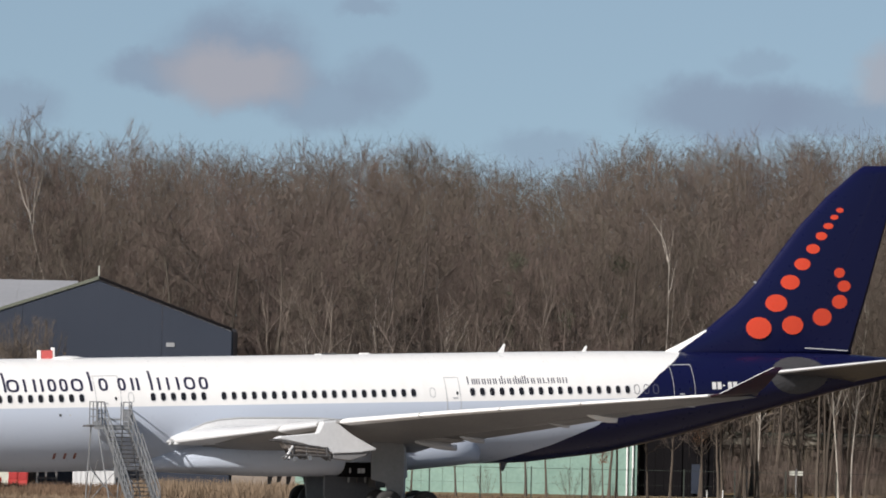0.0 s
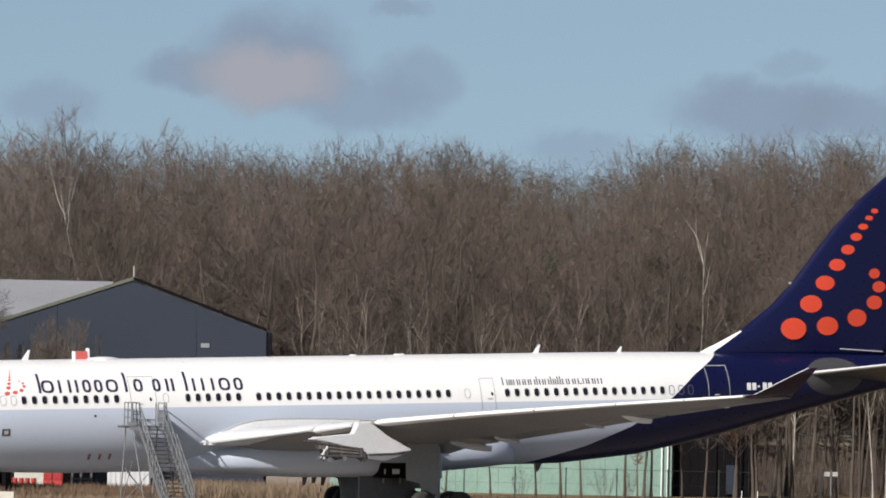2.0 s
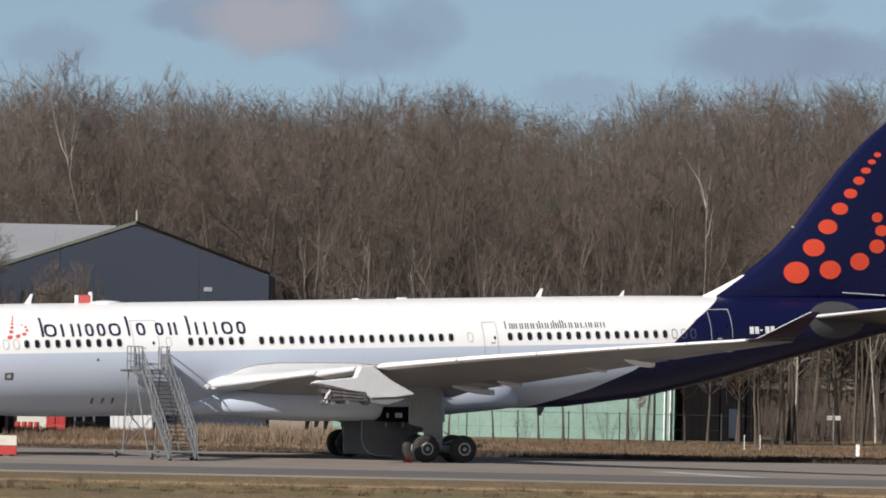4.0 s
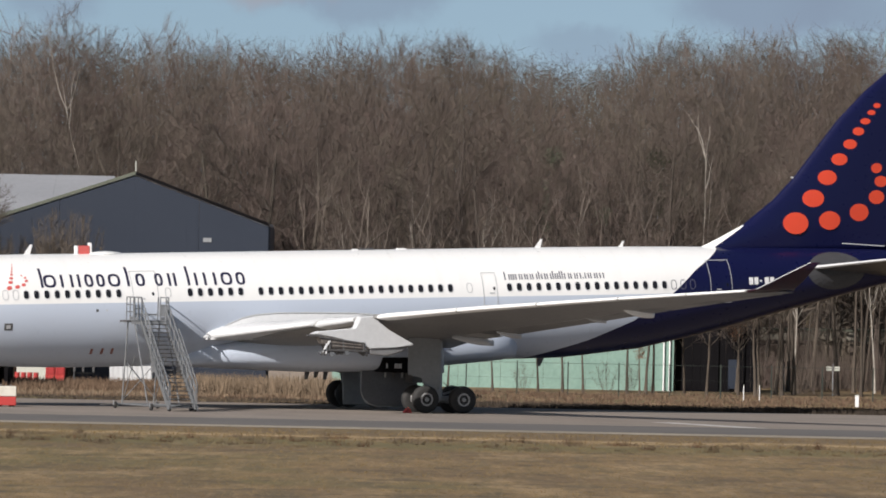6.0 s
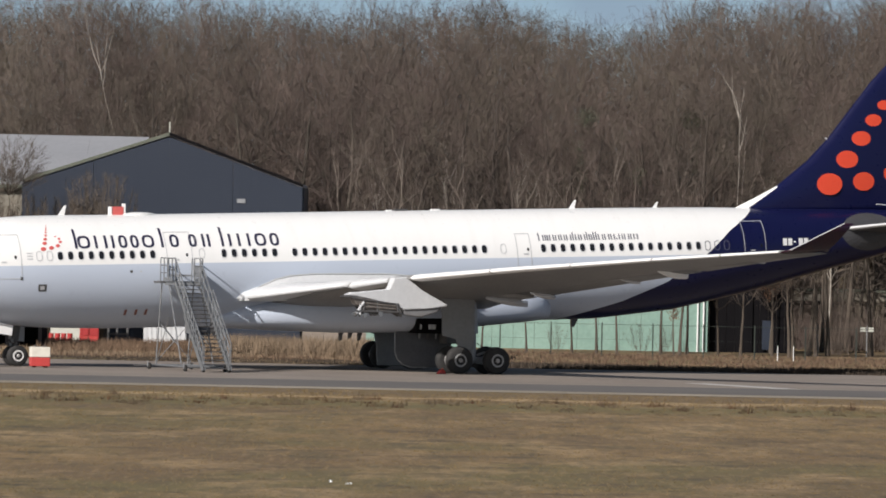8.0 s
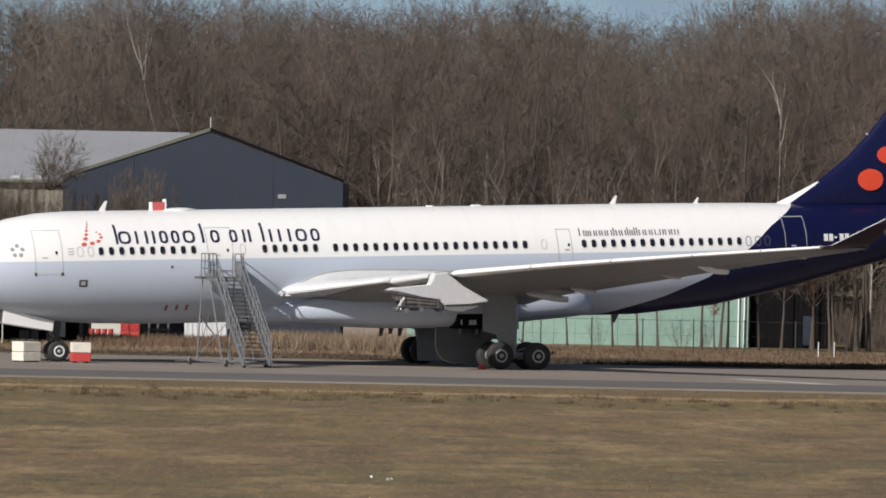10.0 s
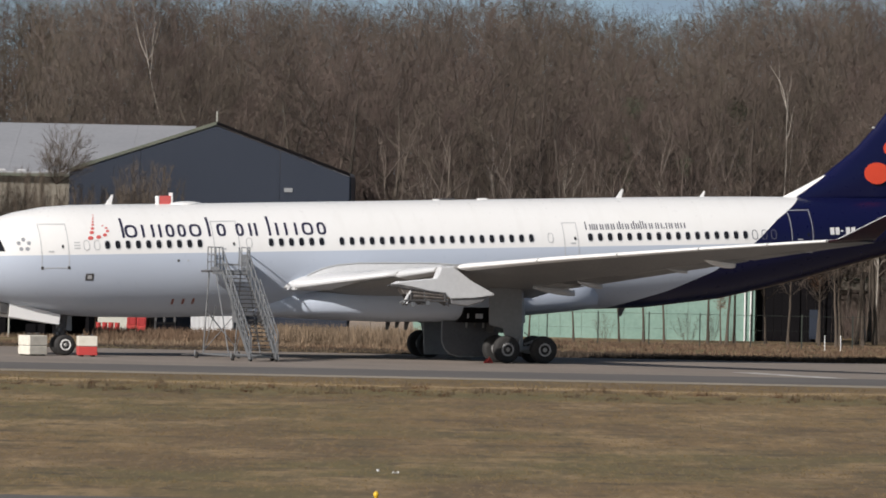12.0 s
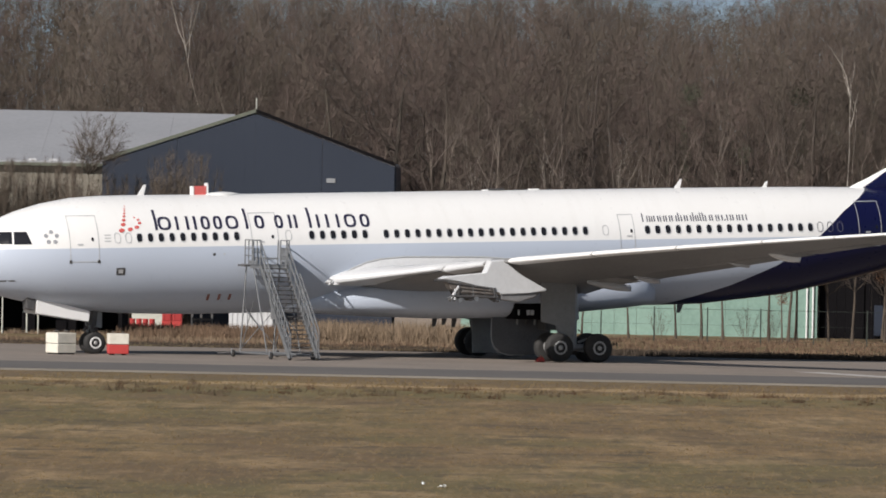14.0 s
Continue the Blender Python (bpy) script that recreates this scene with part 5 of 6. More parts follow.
def build_open_store():
    t = thing("open_store", pose(0, 0, 0), "dark open-fronted store with pale posts", "shed")
    part("back_wall", box(bmesh.new(), -34, -18.8, 411, 411.2, 0, 2.75), BLACKISH, t)
    part("side_wall", box(bmesh.new(), -19.0, -18.8, 404.6, 411, 0, 2.75), BLACKISH, t)
    part("roof", box(bmesh.new(), -34.2, -18.6, 404, 411.3, 2.75, 2.95), BLACKISH, t)
    for x in (-25.1, -23.8, -23.2, -27.3, -30.2):
        part("post", rod(bmesh.new(), (x, 403.6, 0), (x, 403.6, 2.75), 0.04, n=8), PALEWALL, t, "pale slim post")
    for k in range(3):
        part("shelf", box(bmesh.new(), -28.6, -25.4, 406, 407, 0.5 + 0.75 * k, 0.58 + 0.75 * k), GREYMETAL, t)
    for x, w, h in ((-26.1, 0.9, 0.8), (-24.2, 0.7, 1.1), (-22.4, 1.1, 0.7), (-20.9, 0.8, 1.3)):
        part("stored_case", box(bmesh.new(), x, x + w, 406, 406.8, 0, h, 0.03), BLACKISH, t, "dark stored case")


build_open_store()


DEEPRED = mat("deep_red_plastic", (0.40, 0.035, 0.035), (0.32, 0.03, 0.03), rough=0.5, scale=3)


def build_crate(x, y, z, m, w=0.95, h=0.6, label="red plastic crate stacked in the weeds"):
    t = thing("crate", pose(x, y, z), label, "crate", "crates in the weeds")
    part("body", box(bmesh.new(), -w / 2, w / 2, -0.3, 0.3, 0, h, 0.03), m, t)
    part("lid", box(bmesh.new(), -w / 2 - 0.02, w / 2 + 0.02, -0.32, 0.32, h, h + 0.06, 0.02), m, t)
    for s in (-1, 1):
        part("rib", box(bmesh.new(), s * w * 0.3 - 0.03, s * w * 0.3 + 0.03, -0.325, -0.3, 0.05, h - 0.05), m, t)


def build_drum(x):
    t = thing("drum", pose(x, 420.6, 0), "red steel drum standing in the weeds", "drum", "drums in the weeds")
    part("barrel", rod(bmesh.new(), (0, 0, 0), (0, 0, 0.62), 0.15, n=16), DEEPRED, t)
    for z in (0.2, 0.42, 0.60):
        part("hoop", rod(bmesh.new(), (0, 0, z - 0.02), (0, 0, z + 0.02), 0.160, n=16), REDFADED, t)


for k in range(4):
    build_drum(-19.0 + 0.36 * k)
for x, top in ((-17.12, 4), (-16.55, 4)):
    for k in range(top):
        build_crate(x + 0.02 * k, 421 - 0.04 * k, 0.52 * k, REDFADED if k % 2 == 0 else DEEPRED, w=0.54, h=0.46)


def build_trailer():
    t = thing("site_container", pose(-12.55, 424, 0), "pale grey ribbed container standing in the weeds", "container")
    part("box_body", box(bmesh.new(), -1.25, 1.25, 0, 2.0, 0.1, 2.5, 0.04), LIGHT, t)
    part("base_frame", box(bmesh.new(), -1.28, 1.28, -0.03, 2.03, 0.0, 0.1), DARKMETAL, t)
    for k in range(9):
        part("rib", box(bmesh.new(), -1.13 + 0.28 * k, -1.05 + 0.28 * k, -0.03, 0.0, 0.2, 2.4), LIGHT, t)
    c = thing("handling_frame", pose(-15.2, 423, 0), "dark steel handling frame beside the trailer", "steel frame")
    for x in (-0.6, -0.1, 0.5):
        part("upright", box(bmesh.new(), x - 0.06, x + 0.06, 0, 0.12, 0, 1.9), DARKMETAL, c)
    for z in (0.6, 1.3, 1.85):
        part("crossbar", box(bmesh.new(), -0.66, 0.56, -0.03, 0.0, z - 0.06, z + 0.06), DARKMETAL, c)
    w = thing("white_container", pose(-18.0, 424, 0), "white low container behind the red crates", "container")
    part("body", box(bmesh.new(), -1.2, 0.9, 0, 1.5, 0.1, 1.7, 0.04), PALEWALL, w)
    part("lid", box(bmesh.new(), -1.25, 0.95, -0.05, 1.55, 1.7, 1.8, 0.02), GREYMETAL, w)


build_trailer()


# ---- fence, posts and lights ----
FENCE = mat("dark_green_fence_paint", (0.030, 0.040, 0.034), (0.045, 0.052, 0.045), rough=0.7, scale=2, spec=0.2)


def build_fence():
    t = thing("fence", pose(0, 415, 0), "dark green wire fence on slim posts before the sheds", "fence")
    x = 1.0
    while x < 44:
        part("post", box(bmesh.new(), x - 0.035, x + 0.035, -0.035, 0.035, 0, 1.95), FENCE, t)
        x += 2.9
    for z in (1.85, 1.0, 0.15):
        part("rail" if z > 1.5 else "wire", rod(bmesh.new(), (1, 0, z), (44, 0, z), 0.011 if z > 1.5 else 0.005, n=6), FENCE, t)


build_fence()


def build_marker(x, y, h, w, name, label):
    t = thing(name, pose(x, y, 0), label, "marker post", "white markers in the weeds")
    part("shaft", box(bmesh.new(), -w / 2, w / 2, -w / 2, w / 2, 0, h, 0.02), WHITE, t)
    part("cap", box(bmesh.new(), -w / 2 - 0.01, w / 2 + 0.01, -w / 2 - 0.01, w / 2 + 0.01, h, h + 0.05, 0.015), PALEWALL, t)


build_marker(27.95, 398.6, 0.62, 0.2, "marker_post", "short white marker post in the dry weeds")
build_marker(22.3, 409.0, 0.85, 0.045, "stake", "thin white stake before the fence")
build_marker(23.25, 410.0, 0.85, 0.045, "stake", "thin white stake before the fence")


def build_sign():
    t = thing("notice_boards", pose(28.7, 430, 0), "two small white notice boards on a stake among the trunks", "sign")
    part("stake", rod(bmesh.new(), (0, 0.05, 0), (0, 0.05, 1.9), 0.03, n=6), GREYMETAL, t)
    for s in (-1, 1):
        part("board", box(bmesh.new(), s * 0.24 - 0.16, s * 0.24 + 0.16, -0.02, 0.02, 1.5, 1.75), PALEWALL, t)


build_sign()


def build_edge_light(x, y):
    t = thing("taxiway_light", pose(x, y, 0), "small yellow taxiway edge light on the turf", "runway light", "edge lights")
    bm = bmesh.new()
    rod(bm, (0, 0, 0), (0, 0, 0.04), 0.12, n=14)
    part("base_plate", bm, DARKMETAL, t)
    part("stem", rod(bmesh.new(), (0, 0, 0.04), (0, 0, 0.13), 0.035, n=10), YELLOW, t)
    bm = bmesh.new()
    bmesh.ops.create_uvsphere(bm, u_segments=12, v_segments=8, radius=0.075)
    for v in bm.verts:
        v.co.z = v.co.z * 1.2 + 0.19
    part("lens_cap", bm, YELLOW, t, "yellow lens cap", smooth=True)


build_edge_light(-1.27, 191.9)


def build_scrap(x, y, wide, turn):
    """A crumpled piece of white paper on the turf."""
    t = thing("paper_scrap", pose(x, y, 0.0, 0, 0, turn), "small crumpled white paper scrap on the turf", "litter", "litter on the turf")
    rng = random.Random(int(turn))
    bm = bmesh.new()
    bmesh.ops.create_grid(bm, x_segments=5, y_segments=4, size=0.5)
    for v in bm.verts:
        v.co = Vector((v.co.x * wide + rng.uniform(-0.02, 0.02), v.co.y * wide * 0.7 + rng.uniform(-0.02, 0.02), 0.05 + rng.uniform(-0.03, 0.05)))
    bmesh.ops.solidify(bm, geom=bm.faces[:], thickness=0.004)
    part("sheet", bm, WHITE, t)


build_scrap(-0.85, 211.5, 0.18, 20)
build_scrap(-1.38, 213.0, 0.09, 75)


# ---- trees ----
class Growth:
    """Collects tapered tubes and pointed twigs in plain lists."""

    def __init__(self):
        self.v, self.f = [], []

    def tube(self, pts, radii, n):
        start = len(self.v)
        for i, (p, r) in enumerate(zip(pts, radii)):
            d = (pts[min(i + 1, len(pts) - 1)] - pts[max(i - 1, 0)]).normalized()
            u = d.orthogonal().normalized()
            w = d.cross(u)
            for k in range(n):
                a = k * math.tau / n
                self.v.append(p + (u * math.cos(a) + w * math.sin(a)) * r)
        for i in range(len(pts) - 1):
            for k in range(n):
                a, b = start + i * n + k, start + i * n + (k + 1) % n
                self.f.append((a, b, b + n, a + n))

    def twig(self, a, b, r):
        d = (b - a).normalized()
        u = d.orthogonal().normalized()
        w = d.cross(u)
        s = len(self.v)
        for k in range(3):
            g = k * math.tau / 3
            self.v.append(a + (u * math.cos(g) + w * math.sin(g)) * r)
        self.v.append(b)
        self.f += [(s, s + 1, s + 3), (s + 1, s + 2, s + 3), (s + 2, s, s + 3)]

    def sprig(self, a, b, r, turn):
        """The finest twigs, a sliver each."""
        d = (b - a).normalized()
        u = d.orthogonal().normalized()
        u = u * math.cos(turn) + d.cross(u) * math.sin(turn)
        s = len(self.v)
        self.v += [a - u * r, a + u * r, b]
        self.f.append((s, s + 1, s + 2))


def wander(rng, start, direction, length, steps, bend, lift):
    pts, d = [start.copy()], direction.normalized()
    for _ in range(steps):
        d = (d + Vector((rng.uniform(-bend, bend), rng.uniform(-bend, bend), rng.uniform(-bend, bend) + lift))).normalized()
        pts.append(pts[-1] + d * (length / steps))
    return pts


def grow_tree(seed, height, girth, limbs, subs, twigs, bare=0.3, spread=0.24, lean=0.03, tw=0.0072, reach=(0.4, 1.3), upright=0.3, crook=0.14, boughs=0.016, low=1.9, dome=0.40):
    """Trunk and crown of a leafless tree: limbs that leave the stem and arch out to an uneven dome, branches along them, and fine twigs along those."""
    rng = random.Random(seed)
    wood, fine = Growth(), Growth()
    stem = height * 0.78
    trunk = wander(rng, Vector((0, 0, -0.1)), Vector((rng.uniform(-lean, lean), rng.uniform(-lean, lean), 1)), stem, 9, 0.07, 0.03)
    rad = [girth * (1 - 0.86 * (i / 9) ** 0.9) for i in range(10)]
    rad[0] *= 1.35
    wood.tube(trunk, rad, 6)
    for i in range(limbs):
        # polar angle of the limb's end on the dome, from the top down
        polar = low * math.sqrt((i + rng.random()) / limbs)
        az = i * 2.4 + rng.uniform(-0.5, 0.5)
        size = height * rng.uniform(0.80, 1.0)
        end = Vector((spread * size * math.sin(polar) * math.cos(az), spread * size * math.sin(polar) * math.sin(az), height * (1 - dome) + dome * size * math.cos(polar) * 0.98))
        f = min(0.97, max(bare, (end.z / height - rng.uniform(0.14, 0.34)) / 0.78))
        k = f * 9
        j = int(k)
        p = trunk[j].lerp(trunk[min(j + 1, 9)], k - j)
        way = end - p
        out = Vector((way.x, way.y, 0)) * 0.45 + Vector((0, 0, max(way.z, 0.5) * 0.30))
        limb = [p]
        for q in range(1, 7):
            u = q / 6
            bend = p * (1 - u) ** 2 + (p + out) * 2 * u * (1 - u) + end * u * u
            jit = crook * way.length * 0.28 * math.sin(math.pi * min(u, 0.8))
            limb.append(bend + Vector((rng.uniform(-jit, jit), rng.uniform(-jit, jit), rng.uniform(-jit, jit))))
        r = max(0.022, rad[j] * 0.46)
        wood.tube(limb, [r * (1 - 0.88 * q / 6) for q in range(7)], 4)
        for b in range(subs):
            g = 0.18 + 0.82 * math.sqrt((b + rng.random()) / subs)
            q = min(g, 0.99) * 6
            jj = int(q)
            sp = limb[jj].lerp(limb[jj + 1], q - jj)
            ld = (limb[jj + 1] - limb[jj]).normalized()
            sd = ld * 0.75 + Vector((rng.gauss(0, 0.62), rng.gauss(0, 0.62), rng.gauss(0.25, 0.45)))
            sl = rng.uniform(0.06, 0.13) * height * (1.15 - 0.5 * g)
            sub = wander(rng, sp, sd, sl, 3, 0.30, 0.06)
            wood.tube([sub[0], sub[1], sub[3]], [boughs, boughs * 0.7, 0.003], 3)
            for _ in range(twigs):
                h = rng.uniform(0.05, 1.0) * 3
                jq = min(int(h), 2)
                tp = sub[jq].lerp(sub[jq + 1], h - jq)
                td = (sub[jq + 1] - sub[jq]).normalized() * 0.55 + Vector((rng.gauss(0, 0.6), rng.gauss(0, 0.6), rng.gauss(0, 0.55) + upright))
                fine.sprig(tp, tp + td.normalized() * rng.uniform(*reach), tw, rng.uniform(0, 3.1))
    return wood, fine


def make_tree(name, m, label, group, bark, twig_mat, **kw):
    wood, fine = grow_tree(**kw)
    t = thing(name, m, label, "tree", group)
    for nm, g, material in (("trunk", wood, bark), ("crown", fine, twig_mat)):
        ob = new(nm, mesh_from(nm, g.v, g.f, material))
        ob.parent = t
    return t


# height of the closed wood along its front, and the crowns that rise over it: place and top
SKYLINE = [(-60, 20.6), (-20.6, 20.6), (-13.2, 20.2), (-5.9, 20.1), (0.4, 19.8), (4.2, 20.8), (8.1, 20.3), (10.7, 19.7), (14.4, 19.3), (16.2, 19.3), (18.4, 20.5), (21.7, 21.0), (25.4, 21.2), (32.8, 21.6), (60, 21.6)]
CROWNS = [(-24.0, 24.2), (-22.2, 23.4), (-20.5, 23.9), (-19.2, 24.7), (-18.2, 23.8), (-16.6, 23.0), (-14.9, 22.6), (-13.0, 23.2), (-12.1, 23.5), (-10.8, 23.1), (-9.1, 22.0), (-8.0, 21.8), (-6.6, 21.3), (-3.8, 22.0), (-1.6, 22.7), (0.1, 22.8),
          (1.3, 22.9), (2.5, 22.5), (4.5, 22.0), (5.7, 22.5), (7.0, 22.9), (8.0, 22.4), (10.2, 21.9), (12.5, 21.3), (14.1, 21.0), (17.8, 22.0), (18.9, 22.9), (20.8, 22.8), (22.7, 23.5), (24.8, 23.1), (26.4, 23.7), (27.4, 23.4),
          (28.8, 23.2), (30.6, 23.4), (32.5, 23.4), (34.1, 23.6), (36.2, 23.4), (38.0, 23.6), (40.2, 23.3)]

kinds = []
for k in range(6):
    kinds.append(make_tree("woodland_tree", pose(-70 - 6 * k, 600, 0), "leafless brown broadleaf tree in the winter wood", "trees of the wood", BARK, TWIG,
                           seed=11 + k, height=20.0, girth=0.21 + 0.03 * (k % 3), limbs=20, subs=8, twigs=29, bare=0.16 + 0.05 * (k % 3), spread=0.23 + 0.03 * (k % 2), crook=0.30, low=2.2, dome=0.44))
fine_kinds = []
for k in range(5):
    fine_kinds.append(make_tree("woodland_tree", pose(-70 - 6 * k, 610, 0), "leafless brown broadleaf tree with a fine twiggy crown", "trees of the wood", BARK, TWIG,
                                seed=31 + k, height=20.0, girth=0.18 + 0.02 * (k % 3), limbs=22, subs=8, twigs=31, bare=0.22 + 0.05 * (k % 3), spread=0.21 + 0.03 * (k % 2), crook=0.22, low=2.1, dome=0.42, upright=0.4))
spray_kinds = []
for k in range(4):
    spray_kinds.append(make_tree("woodland_tree", pose(-70 - 6 * k, 620, 0), "tall leafless tree with pale upright sprays of twigs", "trees of the wood", SAPLING, SAPLING,
                                 seed=81 + k, height=20.0, girth=0.15, limbs=24, subs=8, twigs=32, bare=0.45, spread=0.14, low=1.9, dome=0.30, upright=0.6, crook=0.16, tw=0.0055, reach=(0.25, 0.9), boughs=0.020))
birch_kinds = []
for k in range(2):
    birch_kinds.append(make_tree("birch_tree", pose(-112 - 6 * k, 600, 0), "leafless birch with a pale white trunk", "birches of the wood", BIRCH, TWIG,
                                 seed=51 + k, height=20.0, girth=0.11, limbs=16, subs=7, twigs=22, bare=0.40, spread=0.14, boughs=0.010))

plant = random.Random(5)


def in_buildings(x, y):
    """True where the hangars and the low building stand."""
    return (-22.5 < x < -3.5 and y < 461) or (x < -19 and y < 469)


for row, (y, gap, squat) in enumerate(((456, 3.5, 0.84), (462, 3.2, 0.92), (470, 3.0, 0.97), (479, 3.1, 1.0), (497, 3.2, 1.0), (510, 3.4, 1.02), (521, 3.6, 1.03))):
    x = -42 + plant.uniform(0, 3)
    while x < 48:
        yy = y + plant.uniform(-2.5, 2.5)
        if not in_buildings(x, yy) and not (24 < x and yy < 466 and plant.random() < 0.5):
            target = lerp(SKYLINE, x * 475 / yy)[0]
            tall = (7.9 + (target - 7.9) * yy / 475) * squat * plant.uniform(0.86, 1.10)
            src = plant.choice(birch_kinds) if plant.random() < 0.02 else plant.choice(fine_kinds if row > 1 and plant.random() < 0.6 else kinds)
            h = tall / 20.0
            c = copy_thing(src, pose(x, yy, 0, 0, 0, plant.uniform(0, 360)))
            w = h * plant.uniform(0.95, 1.3)
            c.scale = (w, w, h)
        x += gap * plant.uniform(0.6, 1.4)

# tall upright crowns that stand over the rest against the sky
for x, top in CROWNS:
    h = top / 20.0
    c = copy_thing(plant.choice(spray_kinds), pose(x, 488 + plant.uniform(-1.5, 1.5), 0, 0, 0, plant.uniform(0, 360)))
    w = h * plant.uniform(0.75, 1.05)
    c.scale = (w, w, h)

# darker, more open trees along the front of the wood
open_kinds = [make_tree("woodland_tree", pose(-70 - 6 * k, 630, 0), "dark open-crowned leafless tree at the edge of the wood", "trees of the wood", BLACKBARK, BLACKBARK,
                        seed=61 + k, height=20.0, girth=0.17, limbs=14, subs=6, twigs=5, bare=0.26, spread=0.25, low=2.3, dome=0.48, crook=0.55, boughs=0.026) for k in range(3)]
x = -41.0
while x < 46:
    yy = (455 + plant.uniform(-2, 3)) if x > -3.0 else (471 + plant.uniform(0, 3))
    h = plant.uniform(0.66, 0.94)
    c = copy_thing(plant.choice(open_kinds), pose(x, yy, 0, 0, 0, plant.uniform(0, 360)))
    c.scale = (h, h, h)
    x += plant.uniform(2.2, 5.4)

# named birches that stand out before the wood
for x, y, tall, turn, slim_by in ((26.6, 443, 15, 10, 0.55), (27.3, 446, 14, 200, 0.6), (32.0, 441, 16, 70, 0.6), (32.9, 443, 15, 300, 0.6), (9.0, 454.5, 12.5, 130, 0.6),
                                  (-0.5, 455, 12, 220, 0.6), (14.0, 454, 11, 75, 0.6), (4.3, 455, 13, 170, 0.6)):
    s = tall / 20
    c = copy_thing(birch_kinds[int(turn) % 2], pose(x, y, 0, 0, 0, turn))
    c.scale = (s * 1.1 * slim_by, s * 1.1 * slim_by, s)


# slender pale birches whose bare forked stems stand out before the wood
def build_forked_birch(seed, x, y, tall, girth, lean, bark, forks, label="slender forked birch with bare white stems", wiggle=0.05):
    """forks: how far up the stem each one leaves it, its sideways lean and its length."""
    rng = random.Random(seed)
    wood, fine = Growth(), Growth()
    trunk = wander(rng, Vector((0, 0, -0.1)), Vector((lean, 0, 1)), tall, 8, wiggle, 0.0)
    wood.tube(trunk, [girth * (1 - 0.09 * i) for i in range(9)], 6)
    for f, side, length in forks:
        k = min(f, 0.999) * 8
        start = trunk[int(k)].lerp(trunk[int(k) + 1], k - int(k))
        stem = wander(rng, start, Vector((side, rng.uniform(-0.2, 0.2), 1)), length, 6, 0.20, 0.04)
        wood.tube(stem, [girth * 0.62 * (1 - 0.13 * i) for i in range(7)], 5)
        for _ in range(int(7 * length)):
            q = rng.uniform(0.8, 5.9)
            p = stem[int(q)].lerp(stem[int(q) + 1], q - int(q))
            a = rng.uniform(0, math.tau)
            fine.sprig(p, p + Vector((math.cos(a), math.sin(a), rng.uniform(0.6, 2.4))).normalized() * rng.uniform(0.4, 1.4), 0.009, a)
    t = thing("birch_tree", pose(x, y, 0), label, "tree", "birches of the wood")
    for nm, g, material in (("trunk", wood, bark), ("crown", fine, SAPLING)):
        ob = new(nm, mesh_from(nm, g.v, g.f, material))
        ob.parent = t


build_forked_birch(431, 21.7, 453.0, 14.4, 0.042, -0.035, BIRCH, ((0.99, -0.50, 3.2), (0.995, -0.05, 3.6), (0.93, 0.22, 3.0), (0.86, 0.5, 2.2)), wiggle=0.07)
build_forked_birch(432, 22.4, 456.4, 13.6, 0.022, -0.02, BIRCH, ((0.99, -0.22, 2.6), (0.9, 0.12, 2.0)), wiggle=0.10)
build_forked_birch(403, -13.7, 474.0, 18.0, 0.036, -0.37, BIRCH, ((0.995, -0.55, 4.4), (0.93, 0.15, 3.6), (0.98, 0.42, 3.4), (0.96, -0.25, 2.6)))
build_forked_birch(405, -13.6, 469.5, 17.6, 0.040, 0.0, SAPLING, ((0.98, -0.2, 4.2), (0.96, 0.2, 4.6), (0.9, 0.05, 4.0)))
for k in range(28):
    high = plant.uniform(8.2, 12.4)
    build_forked_birch(410 + k, -2.0 + 0.95 * k + plant.uniform(-0.6, 0.6), 451.8 + plant.uniform(0, 1.0), high, plant.uniform(0.022, 0.040), plant.uniform(-0.12, 0.12), PALESTEM,
                       tuple((plant.uniform(0.5, 0.98), (-1) ** q * plant.uniform(0.12, 0.6), plant.uniform(1.6, 3.2)) for q in range(4)), "thin pale sapling with a forked stem", 0.09)

# slender trees along the fence
slim = make_tree("slender_tree", pose(12.6, 425, 0), "slender leafless tree by the fence", "trees by the fence", DARKBARK, TWIG, seed=77, height=9.0, girth=0.085, limbs=14, subs=6, twigs=14, bare=0.42, spread=0.20, boughs=0.010)
pole = make_tree("slender_tree", pose(25.4, 432, 0), "tall straight dark trunk at the edge of the wood", "trees by the fence", DARKBARK, TWIG, seed=78, height=17.0, girth=0.13, limbs=14, subs=6, twigs=16, bare=0.55, spread=0.12, dome=0.3, boughs=0.012)
for k in range(26):
    x, y, s = 25.0 + 0.62 * k + plant.uniform(-0.4, 0.4), plant.uniform(428, 452), plant.uniform(0.8, 1.1)
    w = s * plant.uniform(0.6, 1.3)
    c = copy_thing(pole, pose(x, y, 0, plant.uniform(-2, 2), plant.uniform(-2.5, 2.5), plant.uniform(0, 360)))
    c.scale = (w, w, s)
for x, y, s, turn in ((11.2, 426, 0.9, 50), (13.8, 425, 0.95, 90), (16.3, 424, 1.0, 140), (17.4, 424, 1.15, 200), (17.8, 423.5, 1.1, 310), (19.8, 427, 0.9, 10), (20.95, 424, 1.0, 260), (22.9, 426, 0.95, 320), (23.85, 425, 1.1, 33), (24.2, 427, 1.2, 66),
                      (8.5, 424, 0.8, 70), (5.9, 425, 0.8, 190)):
    c = copy_thing(slim, pose(x, y, 0, 0, 0, turn))
    c.scale = (s, s, s)

